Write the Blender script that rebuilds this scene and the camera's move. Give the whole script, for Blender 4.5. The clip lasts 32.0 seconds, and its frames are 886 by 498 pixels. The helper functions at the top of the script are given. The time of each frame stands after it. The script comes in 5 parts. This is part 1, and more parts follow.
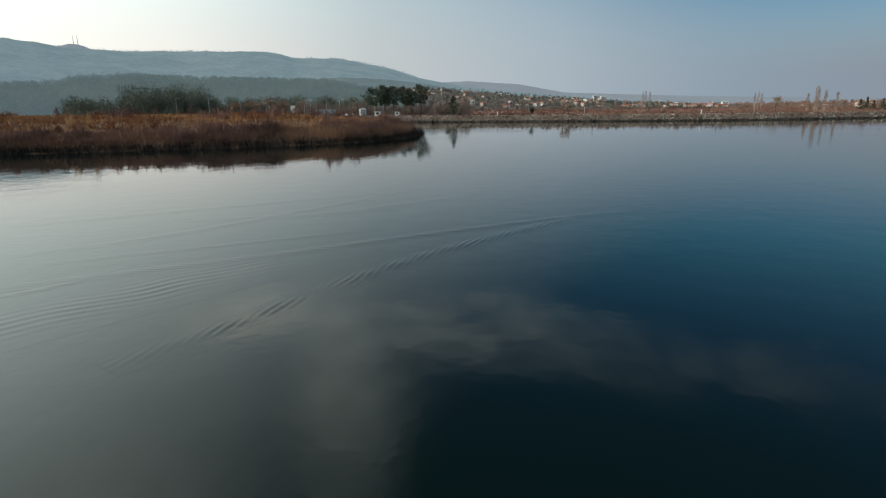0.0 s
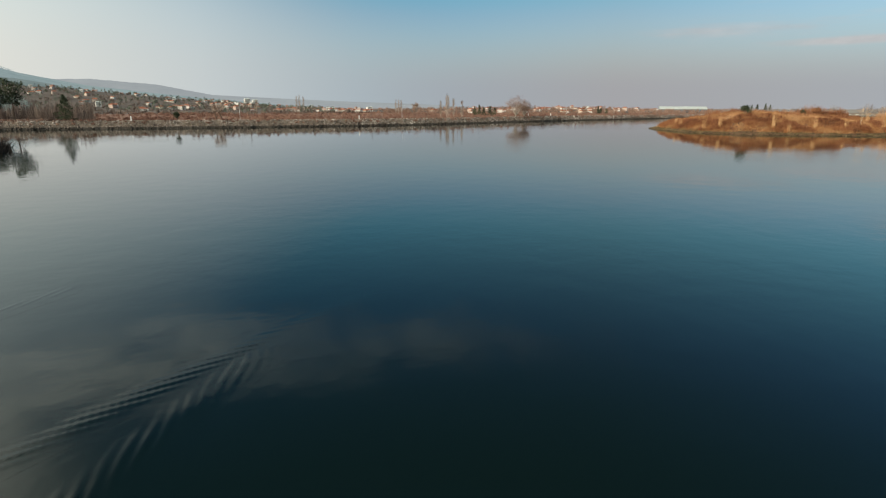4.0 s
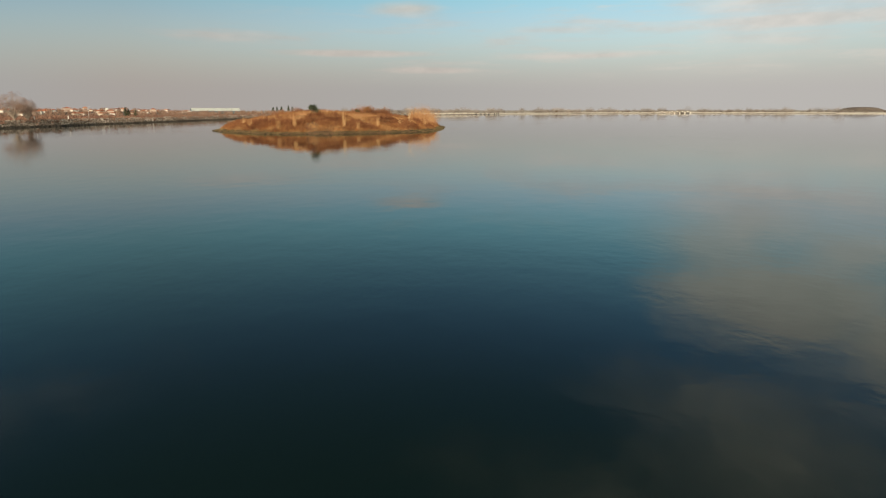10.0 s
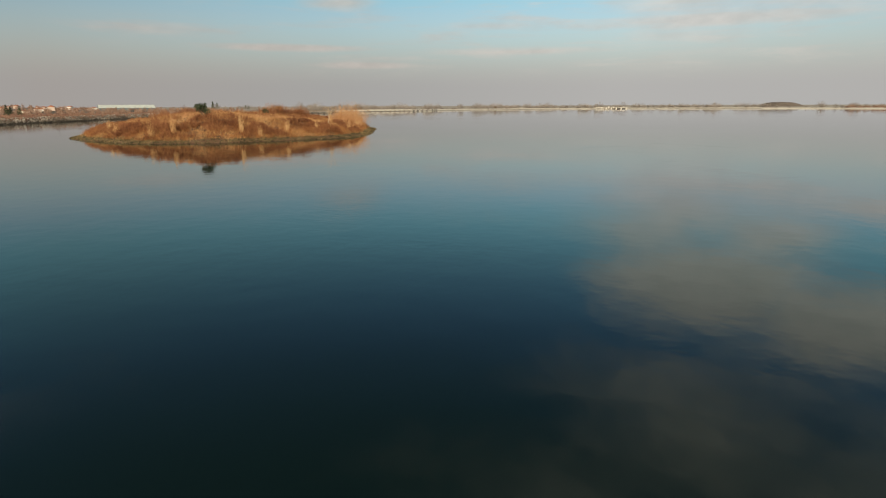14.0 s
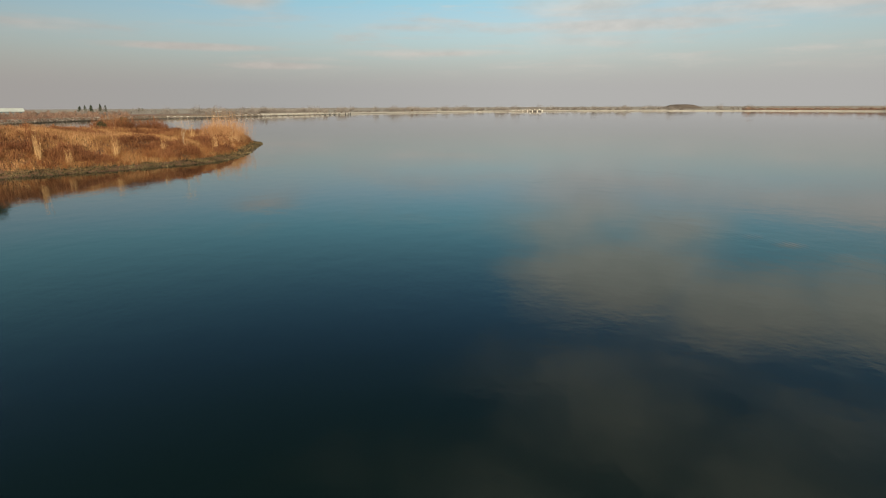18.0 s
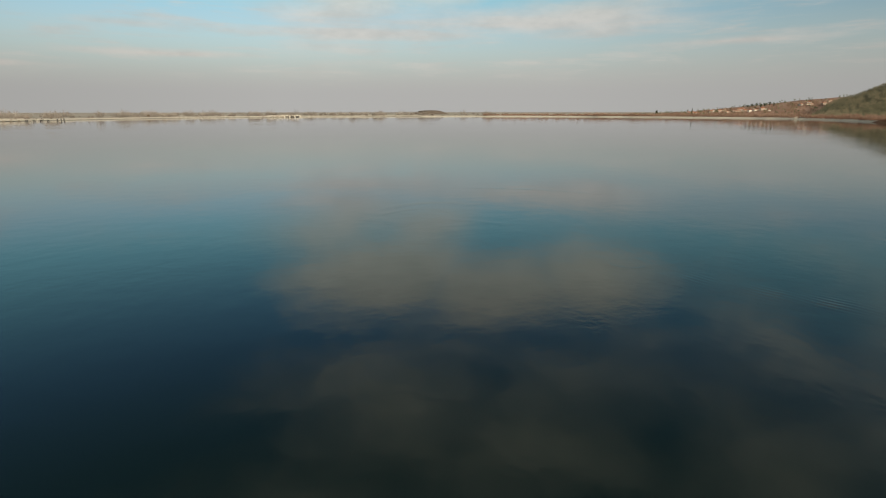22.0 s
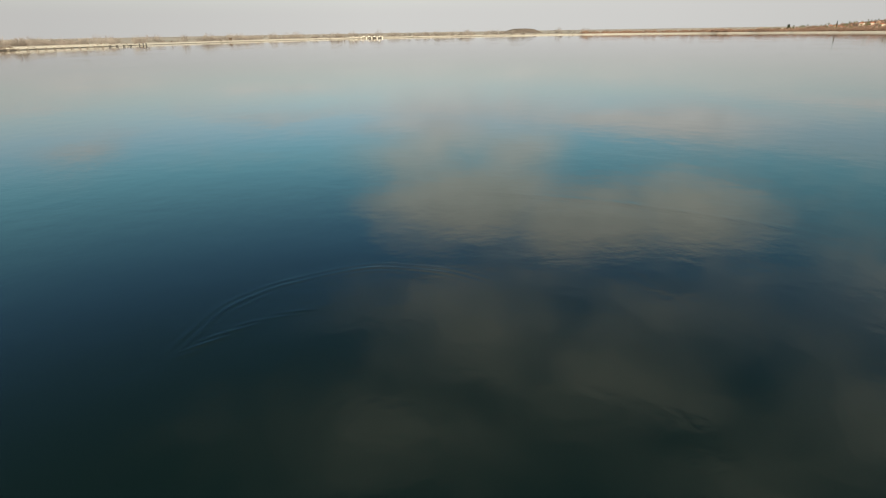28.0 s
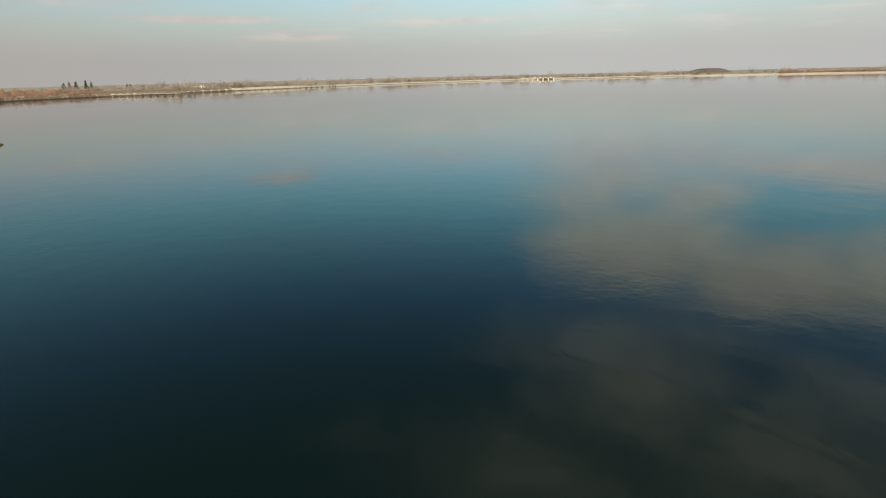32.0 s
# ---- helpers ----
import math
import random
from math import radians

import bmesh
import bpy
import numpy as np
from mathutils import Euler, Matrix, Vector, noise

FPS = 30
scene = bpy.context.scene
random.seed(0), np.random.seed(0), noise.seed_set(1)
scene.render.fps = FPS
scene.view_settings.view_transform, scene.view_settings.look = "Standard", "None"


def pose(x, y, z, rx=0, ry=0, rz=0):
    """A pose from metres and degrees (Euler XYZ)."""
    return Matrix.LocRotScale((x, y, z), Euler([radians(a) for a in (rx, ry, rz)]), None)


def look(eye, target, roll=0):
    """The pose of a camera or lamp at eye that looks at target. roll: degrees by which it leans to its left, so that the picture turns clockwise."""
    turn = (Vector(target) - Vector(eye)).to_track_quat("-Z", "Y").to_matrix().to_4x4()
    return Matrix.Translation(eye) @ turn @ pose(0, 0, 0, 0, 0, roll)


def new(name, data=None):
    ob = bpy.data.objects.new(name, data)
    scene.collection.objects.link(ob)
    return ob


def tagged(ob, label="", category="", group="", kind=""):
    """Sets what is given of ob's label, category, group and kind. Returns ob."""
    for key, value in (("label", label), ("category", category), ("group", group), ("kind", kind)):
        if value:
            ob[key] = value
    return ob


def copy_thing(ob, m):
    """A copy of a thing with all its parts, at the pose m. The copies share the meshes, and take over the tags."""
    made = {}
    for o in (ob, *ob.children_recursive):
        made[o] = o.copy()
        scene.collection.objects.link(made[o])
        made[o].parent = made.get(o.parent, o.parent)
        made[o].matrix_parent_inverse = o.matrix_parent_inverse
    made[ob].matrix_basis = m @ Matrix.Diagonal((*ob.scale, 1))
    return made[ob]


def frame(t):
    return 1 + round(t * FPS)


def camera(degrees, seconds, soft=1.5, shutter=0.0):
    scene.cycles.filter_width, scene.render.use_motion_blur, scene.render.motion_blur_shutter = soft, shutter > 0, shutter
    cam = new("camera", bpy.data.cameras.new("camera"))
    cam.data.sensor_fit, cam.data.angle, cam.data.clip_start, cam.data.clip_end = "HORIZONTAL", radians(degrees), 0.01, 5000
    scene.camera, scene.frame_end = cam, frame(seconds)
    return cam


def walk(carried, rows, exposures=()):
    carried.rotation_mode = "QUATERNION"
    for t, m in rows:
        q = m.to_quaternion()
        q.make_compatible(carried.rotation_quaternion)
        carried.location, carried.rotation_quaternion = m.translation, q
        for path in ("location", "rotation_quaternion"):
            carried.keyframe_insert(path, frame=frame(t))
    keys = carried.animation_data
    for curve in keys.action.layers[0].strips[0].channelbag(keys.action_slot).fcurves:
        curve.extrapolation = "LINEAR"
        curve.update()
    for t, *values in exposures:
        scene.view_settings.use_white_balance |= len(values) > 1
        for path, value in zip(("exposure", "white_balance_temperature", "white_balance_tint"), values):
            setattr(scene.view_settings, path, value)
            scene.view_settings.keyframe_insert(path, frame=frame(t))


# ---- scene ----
cam = camera(77.96, 32.0, 1.2)
# seconds, x, y, height, heading to the left of +y, pitch, roll
PATH = [
    (0.0, -0.84, -8.71, 8.77, 11.603, -14.720, -0.644),
    (1.0, -0.04, -4.31, 8.97, 9.395, -14.786, -0.634),
    (1.5, 0.12, -2.15, 9.06, 6.320, -14.787, -0.477),
    (2.0, 0.00, -0.00, 9.11, -0.002, -14.767, -0.314),
    (2.5, 0.03, 2.63, 9.14, -7.232, -14.738, -0.086),
    (3.0, 0.01, 5.97, 9.12, -13.342, -14.681, 0.015),
    (3.5, -0.42, 9.57, 9.09, -18.496, -14.588, 0.090),
    (5.5, -4.88, 24.76, 8.88, -33.961, -14.306, 0.009),
    (6.0, -5.05, 27.72, 8.82, -38.277, -14.234, 0.006),
    (6.5, -4.52, 30.20, 8.75, -42.359, -14.195, 0.006),
    (7.0, -3.61, 32.59, 8.68, -46.992, -14.152, -0.019),
    (7.5, -2.56, 34.92, 8.60, -51.657, -14.132, 0.007),
    (8.0, -1.13, 37.02, 8.51, -56.847, -14.107, -0.012),
    (8.5, 0.80, 38.92, 8.40, -60.357, -14.090, -0.004),
    (9.0, 3.41, 40.68, 8.29, -63.357, -14.140, 0.026),
    (9.5, 6.46, 42.75, 8.19, -66.118, -14.204, -0.026),
    (10.0, 10.12, 44.87, 8.12, -68.337, -14.279, -0.073),
    (10.5, 14.15, 46.70, 8.10, -69.593, -14.372, -0.148),
    (11.0, 18.56, 48.28, 8.15, -71.097, -14.479, -0.203),
    (11.5, 23.15, 50.00, 8.27, -72.376, -14.546, -0.222),
    (12.0, 28.03, 51.68, 8.47, -73.258, -14.615, -0.218),
    (12.5, 33.17, 53.21, 8.72, -73.801, -14.663, -0.217),
    (13.0, 38.59, 54.52, 8.99, -74.222, -14.723, -0.225),
    (13.5, 43.83, 55.83, 9.20, -74.479, -14.742, -0.228),
    (15.5, 65.16, 60.69, 10.13, -75.155, -14.746, -0.260),
    (16.0, 70.34, 61.38, 10.44, -75.861, -14.754, -0.270),
    (16.5, 75.21, 62.06, 10.81, -77.893, -14.738, -0.274),
    (17.0, 80.11, 62.47, 11.20, -79.497, -14.729, -0.237),
    (17.5, 84.72, 62.95, 11.55, -81.240, -14.691, -0.222),
    (18.0, 89.25, 63.42, 11.84, -83.019, -14.632, -0.258),
    (18.5, 93.78, 63.79, 12.03, -85.503, -14.581, -0.196),
    (19.0, 98.22, 63.87, 12.11, -90.086, -14.467, -0.125),
    (19.5, 102.14, 64.19, 12.11, -96.028, -14.376, -0.060),
    (20.0, 105.03, 65.64, 12.06, -101.192, -14.307, -0.077),
    (20.5, 107.30, 67.72, 11.98, -104.217, -14.234, -0.039),
    (21.0, 109.67, 69.73, 11.89, -105.353, -14.191, -0.016),
    (21.5, 112.39, 71.28, 11.81, -106.243, -14.172, -0.048),
    (22.0, 115.36, 72.23, 11.75, -107.764, -14.155, -0.039),
    (22.5, 118.45, 72.58, 11.71, -108.622, -14.140, -0.086),
    (23.0, 121.66, 72.21, 11.69, -109.183, -14.135, -0.105),
    (23.5, 124.93, 71.10, 11.68, -109.486, -14.143, -0.163),
    (24.0, 128.30, 69.46, 11.67, -109.325, -14.155, -0.244),
    (24.5, 131.91, 67.40, 11.67, -107.573, -14.182, -0.338),
    (25.0, 135.67, 65.16, 11.67, -105.624, -14.207, -0.454),
    (25.5, 139.30, 63.03, 11.65, -103.086, -14.222, -0.574),
    (27.5, 154.12, 54.60, 11.54, -101.729, -21.789, -0.854),
    (28.0, 157.46, 52.75, 11.52, -98.241, -21.737, -0.965),
    (28.5, 160.54, 51.16, 11.49, -94.769, -21.685, -1.066),
    (29.0, 163.36, 49.66, 11.47, -92.232, -20.572, -1.139),
    (29.5, 165.92, 48.02, 11.46, -90.770, -17.620, -1.157),
    (30.0, 168.07, 46.48, 11.46, -88.876, -17.614, -1.229),
    (30.5, 169.75, 45.18, 11.47, -87.834, -17.606, -1.312),
    (31.0, 171.04, 44.10, 11.48, -85.229, -17.582, -1.359),
    (31.5, 172.28, 43.01, 11.49, -82.658, -17.558, -1.365),
    (32.0, 173.62, 41.83, 11.51, -80.813, -17.565, -1.410),
]
EXPOSURES = [(t, e, k, m) for t, e, k, m in ((0.0, -0.33, 5450, 10), (1.5, -0.24, 5450, 10), (3.0, 0.04, 5600, 10), (5.5, 0.08, 6700, 13), (7.0, 0.08, 7050, 14), (9.0, 0.06, 6950, 14), (11.0, 0.0, 6750, 13), (17.0, -0.08, 6650, 12), (25.5, -0.08, 6600, 11), (27.5, 0.45, 6600, 11), (28.2, 0.45, 6600, 11), (29.0, 0.4, 6600, 11), (30.0, 0.26, 6600, 11), (31.0, 0.2, 6600, 11), (32.0, 0.15, 6600, 11))]


def aim(x, y, z, a, p, r):
    a, p = radians(a), radians(p)
    return look((x, y, z), (x - math.sin(a) * math.cos(p), y + math.cos(a) * math.cos(p), z + math.sin(p)), r)


walk(cam, [(t, aim(*row)) for t, *row in PATH], EXPOSURES)

# ---- light: low winter sun, pale sky with haze and broken cloud ----
SUN_AZ, SUN_EL = -100.0, 19.0
world = bpy.data.worlds.new("winter_sky")
scene.world = world
world.use_nodes = True


class Nodes:
    """Short hand for building a node tree."""

    def __init__(self, tree):
        self.tree = tree
        tree.nodes.clear()

    def add(self, kind, **fields):
        n = self.tree.nodes.new(kind)
        for k, v in fields.items():
            if k == "op":
                n.operation = v
            elif k == "blend":
                n.blend_type = v
            elif k == "data":
                n.data_type = v
        return n

    def put(self, socket, value):
        if isinstance(value, bpy.types.NodeSocket):
            self.tree.links.new(value, socket)
        elif isinstance(value, (tuple, list)) and len(value) == 3 and socket.type == "RGBA":
            socket.default_value = (*value, 1.0)
        else:
            socket.default_value = value

    def math(self, op, a, b=None, c=None, clamp=False):
        n = self.add("ShaderNodeMath", op=op)
        n.use_clamp = clamp
        for i, v in enumerate((a, b, c)):
            if v is not None:
                self.put(n.inputs[i], v)
        return n.outputs[0]

    def mix(self, f, a, b, blend="MIX"):
        n = self.add("ShaderNodeMix", data="RGBA", blend=blend)
        self.put(n.inputs["Factor"], f)
        self.put(n.inputs[6], a)
        self.put(n.inputs[7], b)
        return n.outputs[2]

    def smooth(self, v, lo, hi, a=0.0, b=1.0):
        n = self.add("ShaderNodeMapRange")
        n.interpolation_type = "SMOOTHSTEP"
        self.put(n.inputs[0], v)
        for i, x in ((1, lo), (2, hi), (3, a), (4, b)):
            n.inputs[i].default_value = x
        return n.outputs[0]

    def noise(self, vec, scale, detail=4.0, rough=0.55, distort=0.0):
        n = self.add("ShaderNodeTexNoise")
        if vec is not None:
            self.put(n.inputs["Vector"], vec)
        for k, v in (("Scale", scale), ("Detail", detail), ("Roughness", rough), ("Distortion", distort)):
            n.inputs[k].default_value = v
        return n.outputs["Fac"]

    def ramp(self, f, stops, mode="LINEAR"):
        n = self.add("ShaderNodeValToRGB")
        n.color_ramp.interpolation = mode
        e = n.color_ramp.elements
        while len(e) < len(stops):
            e.new(0.5)
        for i, (p, c) in enumerate(stops):
            e[i].position, e[i].color = p, (*c, 1.0)
        self.put(n.inputs[0], f)
        return n.outputs[0]


# clouds: heading from +y to the right, height above the horizon, half width, half height (degrees), thickness
CLOUDS = [
    # the broken bank in the east: a rounded lobe, its ragged upper edge and the tongue beyond the gap
    (98, 11.0, 8, 6.0, 0.7), (102, 17.0, 11, 5.2, 1.0), (114, 18.2, 13, 4.2, 1.0), (123, 17.0, 8, 4.4, 0.9), (121, 8.6, 11, 1.8, 0.75), (108, 8.2, 15, 1.5, 0.55), (106, 12.0, 7, 3.2, 0.7),
    # the thin veil above it
    (104, 31.0, 17, 7.5, 0.5), (118, 33.0, 16, 8.0, 0.5), (92, 40.0, 22, 7.0, 0.45), (144, 31.0, 12, 9.0, 0.42), (138, 41.0, 20, 6.0, 0.4),
    # flat streaks low over the horizon
    (60, 5.3, 8, 0.34, 0.9), (67, 3.8, 5, 0.3, 0.8), (65, 9.4, 4, 0.8, 0.8), (82, 5.0, 9, 0.4, 0.6), (100, 7.3, 12, 0.8, 0.8), (118, 8.2, 10, 1.0, 0.95), (134, 6.0, 9, 0.4, 0.55), (48, 6.6, 7, 0.5, 0.4), (79, 7.4, 5, 0.4, 0.5),
    # drifts towards the sun
    (-23, 29.0, 7, 11.0, 0.72), (-31, 20.5, 7, 2.8, 0.7), (-11, 23.5, 14, 3.4, 0.52), (2, 25.0, 10, 3.0, 0.34), (16, 24.0, 14, 3.0, 0.28), (-50, 36.0, 12, 8.0, 0.5),
    (160, 25.0, 30, 12.0, 0.4), (-150, 35.0, 40, 15.0, 0.4), (-100, 40.0, 30, 12.0, 0.3), (30, 60.0, 60, 12.0, 0.3),
]
w = Nodes(world.node_tree)
coords = w.add("ShaderNodeTexCoord").outputs["Generated"]
axes = w.add("ShaderNodeSeparateXYZ")
w.put(axes.inputs[0], coords)
deg = 180 / math.pi
elev = w.math("MULTIPLY", w.math("ARCSINE", axes.outputs[2]), deg)
head = w.math("MULTIPLY", w.math("ARCTAN2", axes.outputs[0], axes.outputs[1]), deg)
sky = w.add("ShaderNodeTexSky")
sky.sky_type = "NISHITA"
sky.sun_disc = False
sky.sun_elevation, sky.sun_rotation = radians(SUN_EL), radians(SUN_AZ)
sky.air_density, sky.dust_density, sky.ozone_density = 1.0, 0.6, 3.0
clear = w.mix(1.0, w.mix(1.0, sky.outputs[0], w.mix(w.smooth(elev, 8.0, 12.5), (1.24, 1.25, 1.08), w.mix(w.smooth(elev, 14.0, 25.0), (0.96, 1.42, 1.15), (0.82, 1.2, 1.28))), "MULTIPLY"), w.mix(w.smooth(elev, 12.0, 40.0), (1.0, 1.0, 1.0), (0.31, 0.31, 0.31)), "MULTIPLY")
# haze lies along the horizon, brighter towards the sun
off_sun = w.math("ABSOLUTE", w.math("SUBTRACT", head, SUN_AZ))
toward = w.smooth(off_sun, 15.0, 128.0, 1.0, 0.0)
glow = w.smooth(off_sun, 20.0, 100.0, 1.0, 0.0)
haze_colour = w.mix(toward, w.mix(w.smooth(elev, 1.0, 9.0), (4.42, 4.46, 4.36), (4.6, 4.68, 4.62)), w.mix(w.smooth(elev, 3.0, 13.0), (18.5, 16.4, 12.8), (17.2, 18.0, 14.8)))
brighter = w.math("ADD", 1.0, w.math("MULTIPLY", glow, w.smooth(elev, 5.0, 26.0, 0.15, 0.95)))
reach = w.math("ADD", 9.0, w.math("MULTIPLY", w.math("POWER", toward, 1.15), 112.0))
haze = w.math("SUBTRACT", 1.0, w.math("DIVIDE", w.math("SUBTRACT", elev, 1.4), reach), clamp=True)
haze = w.math("MULTIPLY", haze, w.math("MULTIPLY", haze, w.math("SUBTRACT", 3.0, w.math("MULTIPLY", haze, 2.0))))


def grey(v):
    c = w.add("ShaderNodeCombineColor")
    for k in range(3):
        w.put(c.inputs[k], v)
    return c.outputs[0]


hazy = w.mix(haze, clear, w.mix(1.0, haze_colour, grey(brighter), "MULTIPLY"))
# broken cloud
stretch = w.add("ShaderNodeMapping")
w.put(stretch.inputs["Vector"], coords)
stretch.inputs["Scale"].default_value = (1.0, 1.0, 2.6)
rag = w.noise(stretch.outputs[0], 5.0, 8.0, 0.62, 0.3)
fine = w.noise(stretch.outputs[0], 14.0, 5.0, 0.6)
flat = w.add("ShaderNodeMapping")
w.put(flat.inputs["Vector"], coords)
flat.inputs["Scale"].default_value = (1.0, 1.0, 9.0)
streak = w.noise(flat.outputs[0], 6.0, 6.0, 0.6, 0.2)
cover = None
for a, e, wa, we, thick in CLOUDS:
    da = w.math("DIVIDE", w.math("SUBTRACT", head, float(a)), float(wa))
    de = w.math("DIVIDE", w.math("SUBTRACT", elev, float(e)), float(we))
    r2 = w.math("ADD", w.math("MULTIPLY", da, da), w.math("MULTIPLY", de, de))
    one = w.math("MULTIPLY", w.math("SUBTRACT", 1.35, w.math("SQRT", r2)), float(thick))
    cover = one if cover is None else w.math("MAXIMUM", cover, one)
lumps = w.mix(w.smooth(elev, 7.0, 12.0), grey(streak), grey(rag))
lump = w.add("ShaderNodeSeparateColor")
w.put(lump.inputs[0], lumps)
ragged = w.math("ADD", cover, w.math("MULTIPLY", w.math("SUBTRACT", lump.outputs[0], 0.5), w.smooth(elev, 20.0, 30.0, 1.5, 1.05)))
thin = w.math("MULTIPLY", w.smooth(streak, 0.46, 0.72), w.math("MULTIPLY", w.smooth(elev, 2.0, 5.0), w.math("MULTIPLY", w.smooth(elev, 9.0, 14.0, 0.5, 0.0), w.smooth(head, 35.0, 85.0))))
dense = w.math("MAXIMUM", w.smooth(ragged, -0.08, 0.95, 0.0, 0.72), thin)
cloud_colour = w.mix(1.0, grey(w.math("ADD", 1.0, w.math("MULTIPLY", toward, 2.8))), w.mix(w.smooth(elev, 6.0, 17.0), w.mix(w.smooth(fine, 0.3, 0.7), (5.6, 5.2, 4.8), (6.9, 6.3, 5.75)), w.mix(w.smooth(fine, 0.3, 0.7), (7.1, 6.9, 5.4), (8.6, 8.2, 6.5))), "MULTIPLY")
# brightest over the bright bank in the east
side = w.ramp(w.math("DIVIDE", w.math("ADD", head, 180.0), 360.0), [(0.0, (1.0, 1.0, 1.0)), (0.4, (1.03, 0.99, 0.93)), (0.45, (0.87, 0.89, 0.88)), (0.5, (0.93, 1.0, 1.03)), (0.54, (0.88, 0.97, 1.01)), (0.57, (0.9, 0.93, 0.95)), (0.61, (0.93, 0.88, 0.86)), (0.68, (0.97, 0.97, 0.97)), (0.755, (1.15, 1.15, 1.15)), (0.83, (1.13, 1.13, 1.13)), (0.9, (1.0, 1.0, 1.0))])
cloudy = w.mix(1.0, w.mix(dense, hazy, cloud_colour), side, "MULTIPLY")
back = w.add("ShaderNodeBackground")
w.put(back.inputs[0], cloudy)
back.inputs[1].default_value = 0.09
w.tree.links.new(back.outputs[0], w.add("ShaderNodeOutputWorld").inputs[0])

sun = new("sun", bpy.data.lights.new("sun", "SUN"))
sun.data.energy, sun.data.angle, sun.data.color = 3.6, radians(0.6), (1.0, 0.78, 0.55)
toward_sun = Vector((math.sin(radians(SUN_AZ)) * math.cos(radians(SUN_EL)), math.cos(radians(SUN_AZ)) * math.cos(radians(SUN_EL)), math.sin(radians(SUN_EL))))
sun.matrix_world = look(toward_sun * 200, (0, 0, 0))


# ---- materials ----
def material(name, rough=0.8, metal=0.0):
    """A node material: its tree, its Principled shader and the object-space place vector."""
    m = bpy.data.materials.new(name)
    m.use_nodes = True
    n = Nodes(m.node_tree)
    out, shader = n.add("ShaderNodeOutputMaterial"), n.add("ShaderNodeBsdfPrincipled")
    m.node_tree.links.new(shader.outputs[0], out.inputs[0])
    shader.inputs["Roughness"].default_value, shader.inputs["Metallic"].default_value = rough, metal
    place = n.add("ShaderNodeNewGeometry").outputs["Position"]
    return m, n, shader, place


def bump(n, shader, height, strength, distance):
    b = n.add("ShaderNodeBump")
    b.inputs["Strength"].default_value, b.inputs["Distance"].default_value = strength, distance
    n.put(b.inputs["Height"], height)
    n.tree.links.new(b.outputs[0], shader.inputs["Normal"])


def two_tone(name, dark, light, scale, rough=0.85, fine=6.0, bumpy=0.3, distance=0.05, mid=0.5):
    """A surface that varies at two scales between two colours, with fine relief."""
    m, n, s, place = material(name, rough)
    big, small = n.noise(place, scale, 5.0), n.noise(place, scale * fine, 4.0)
    f = n.smooth(n.math("ADD", n.math("MULTIPLY", big, 0.6), n.math("MULTIPLY", small, 0.4)), mid - 0.2, mid + 0.2)
    n.put(s.inputs["Base Color"], n.mix(f, dark, light))
    s.inputs["Specular IOR Level"].default_value = 0.5 if rough < 0.8 else 0.12
    if bumpy:
        bump(n, s, small, bumpy, distance)
    return m


def growth(name, stops, rough=0.9, patch=0.08, veil=0.0):
    """Stems and leaves: each piece has its own shade, and patches differ over the ground."""
    m, n, s, place = material(name, rough)
    own = n.add("ShaderNodeNewGeometry").outputs["Random Per Island"]
    f = n.math("ADD", n.math("MULTIPLY", own, 0.45), n.math("MULTIPLY", n.smooth(n.noise(place, patch, 4.0), 0.32, 0.68), 0.55))
    n.put(s.inputs["Base Color"], n.ramp(f, stops))
    s.inputs["Specular IOR Level"].default_value = 0.2
    # distance haze, put into far leaves as a faint glow
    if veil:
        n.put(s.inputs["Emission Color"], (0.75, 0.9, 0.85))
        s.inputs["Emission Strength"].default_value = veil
    return m


def water_material():
    m, n, s, place = material("lake_water", 0.02)
    s.inputs["Base Color"].default_value = (0.0035, 0.0095, 0.0088, 1)
    s.inputs["IOR"].default_value = 1.333
    flat = n.add("ShaderNodeMapping")
    n.put(flat.inputs["Vector"], place)
    flat.inputs["Scale"].default_value = (1.0, 1.0, 0.0)
    # calm stretches and slightly ruffled ones
    calm = n.smooth(n.noise(flat.outputs[0], 0.02, 4.0), 0.35, 0.7)
    swell = n.noise(flat.outputs[0], 0.35, 3.0)
    ripple = n.noise(flat.outputs[0], 1.6, 3.0)
    h = n.math("ADD", n.math("MULTIPLY", swell, 0.03), n.math("MULTIPLY", n.math("ADD", n.math("MULTIPLY", ripple, 0.018), n.math("MULTIPLY", n.noise(flat.outputs[0], 6.0, 2.0), 0.005)), calm))
    bump(n, s, h, 0.5, 1.0)
    return m


WATER = water_material()
EARTH = two_tone("scrubby_earth", (0.085, 0.048, 0.03), (0.17, 0.1, 0.064), 0.03, fine=12.0, distance=0.3)


def field_material():
    """Reddish scrubland near the lake, dry fields on the far eastern plain paled by painted haze."""
    m, n, s, place = material("winter_fields", 0.9)
    f = n.smooth(n.math("ADD", n.math("MULTIPLY", n.noise(place, 0.03, 5.0), 0.6), n.math("MULTIPLY", n.noise(place, 0.4, 4.0), 0.4)), 0.35, 0.65)
    axis = n.add("ShaderNodeSeparateXYZ")
    n.put(axis.inputs[0], place)
    # lighter grey base colour carries the haze over the eastern plain
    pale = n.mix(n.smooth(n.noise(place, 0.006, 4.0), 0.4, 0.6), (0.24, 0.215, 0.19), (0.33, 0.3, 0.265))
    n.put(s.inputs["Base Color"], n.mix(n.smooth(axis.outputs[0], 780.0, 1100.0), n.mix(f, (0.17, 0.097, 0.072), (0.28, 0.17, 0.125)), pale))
    s.inputs["Specular IOR Level"].default_value = 0.1
    return m


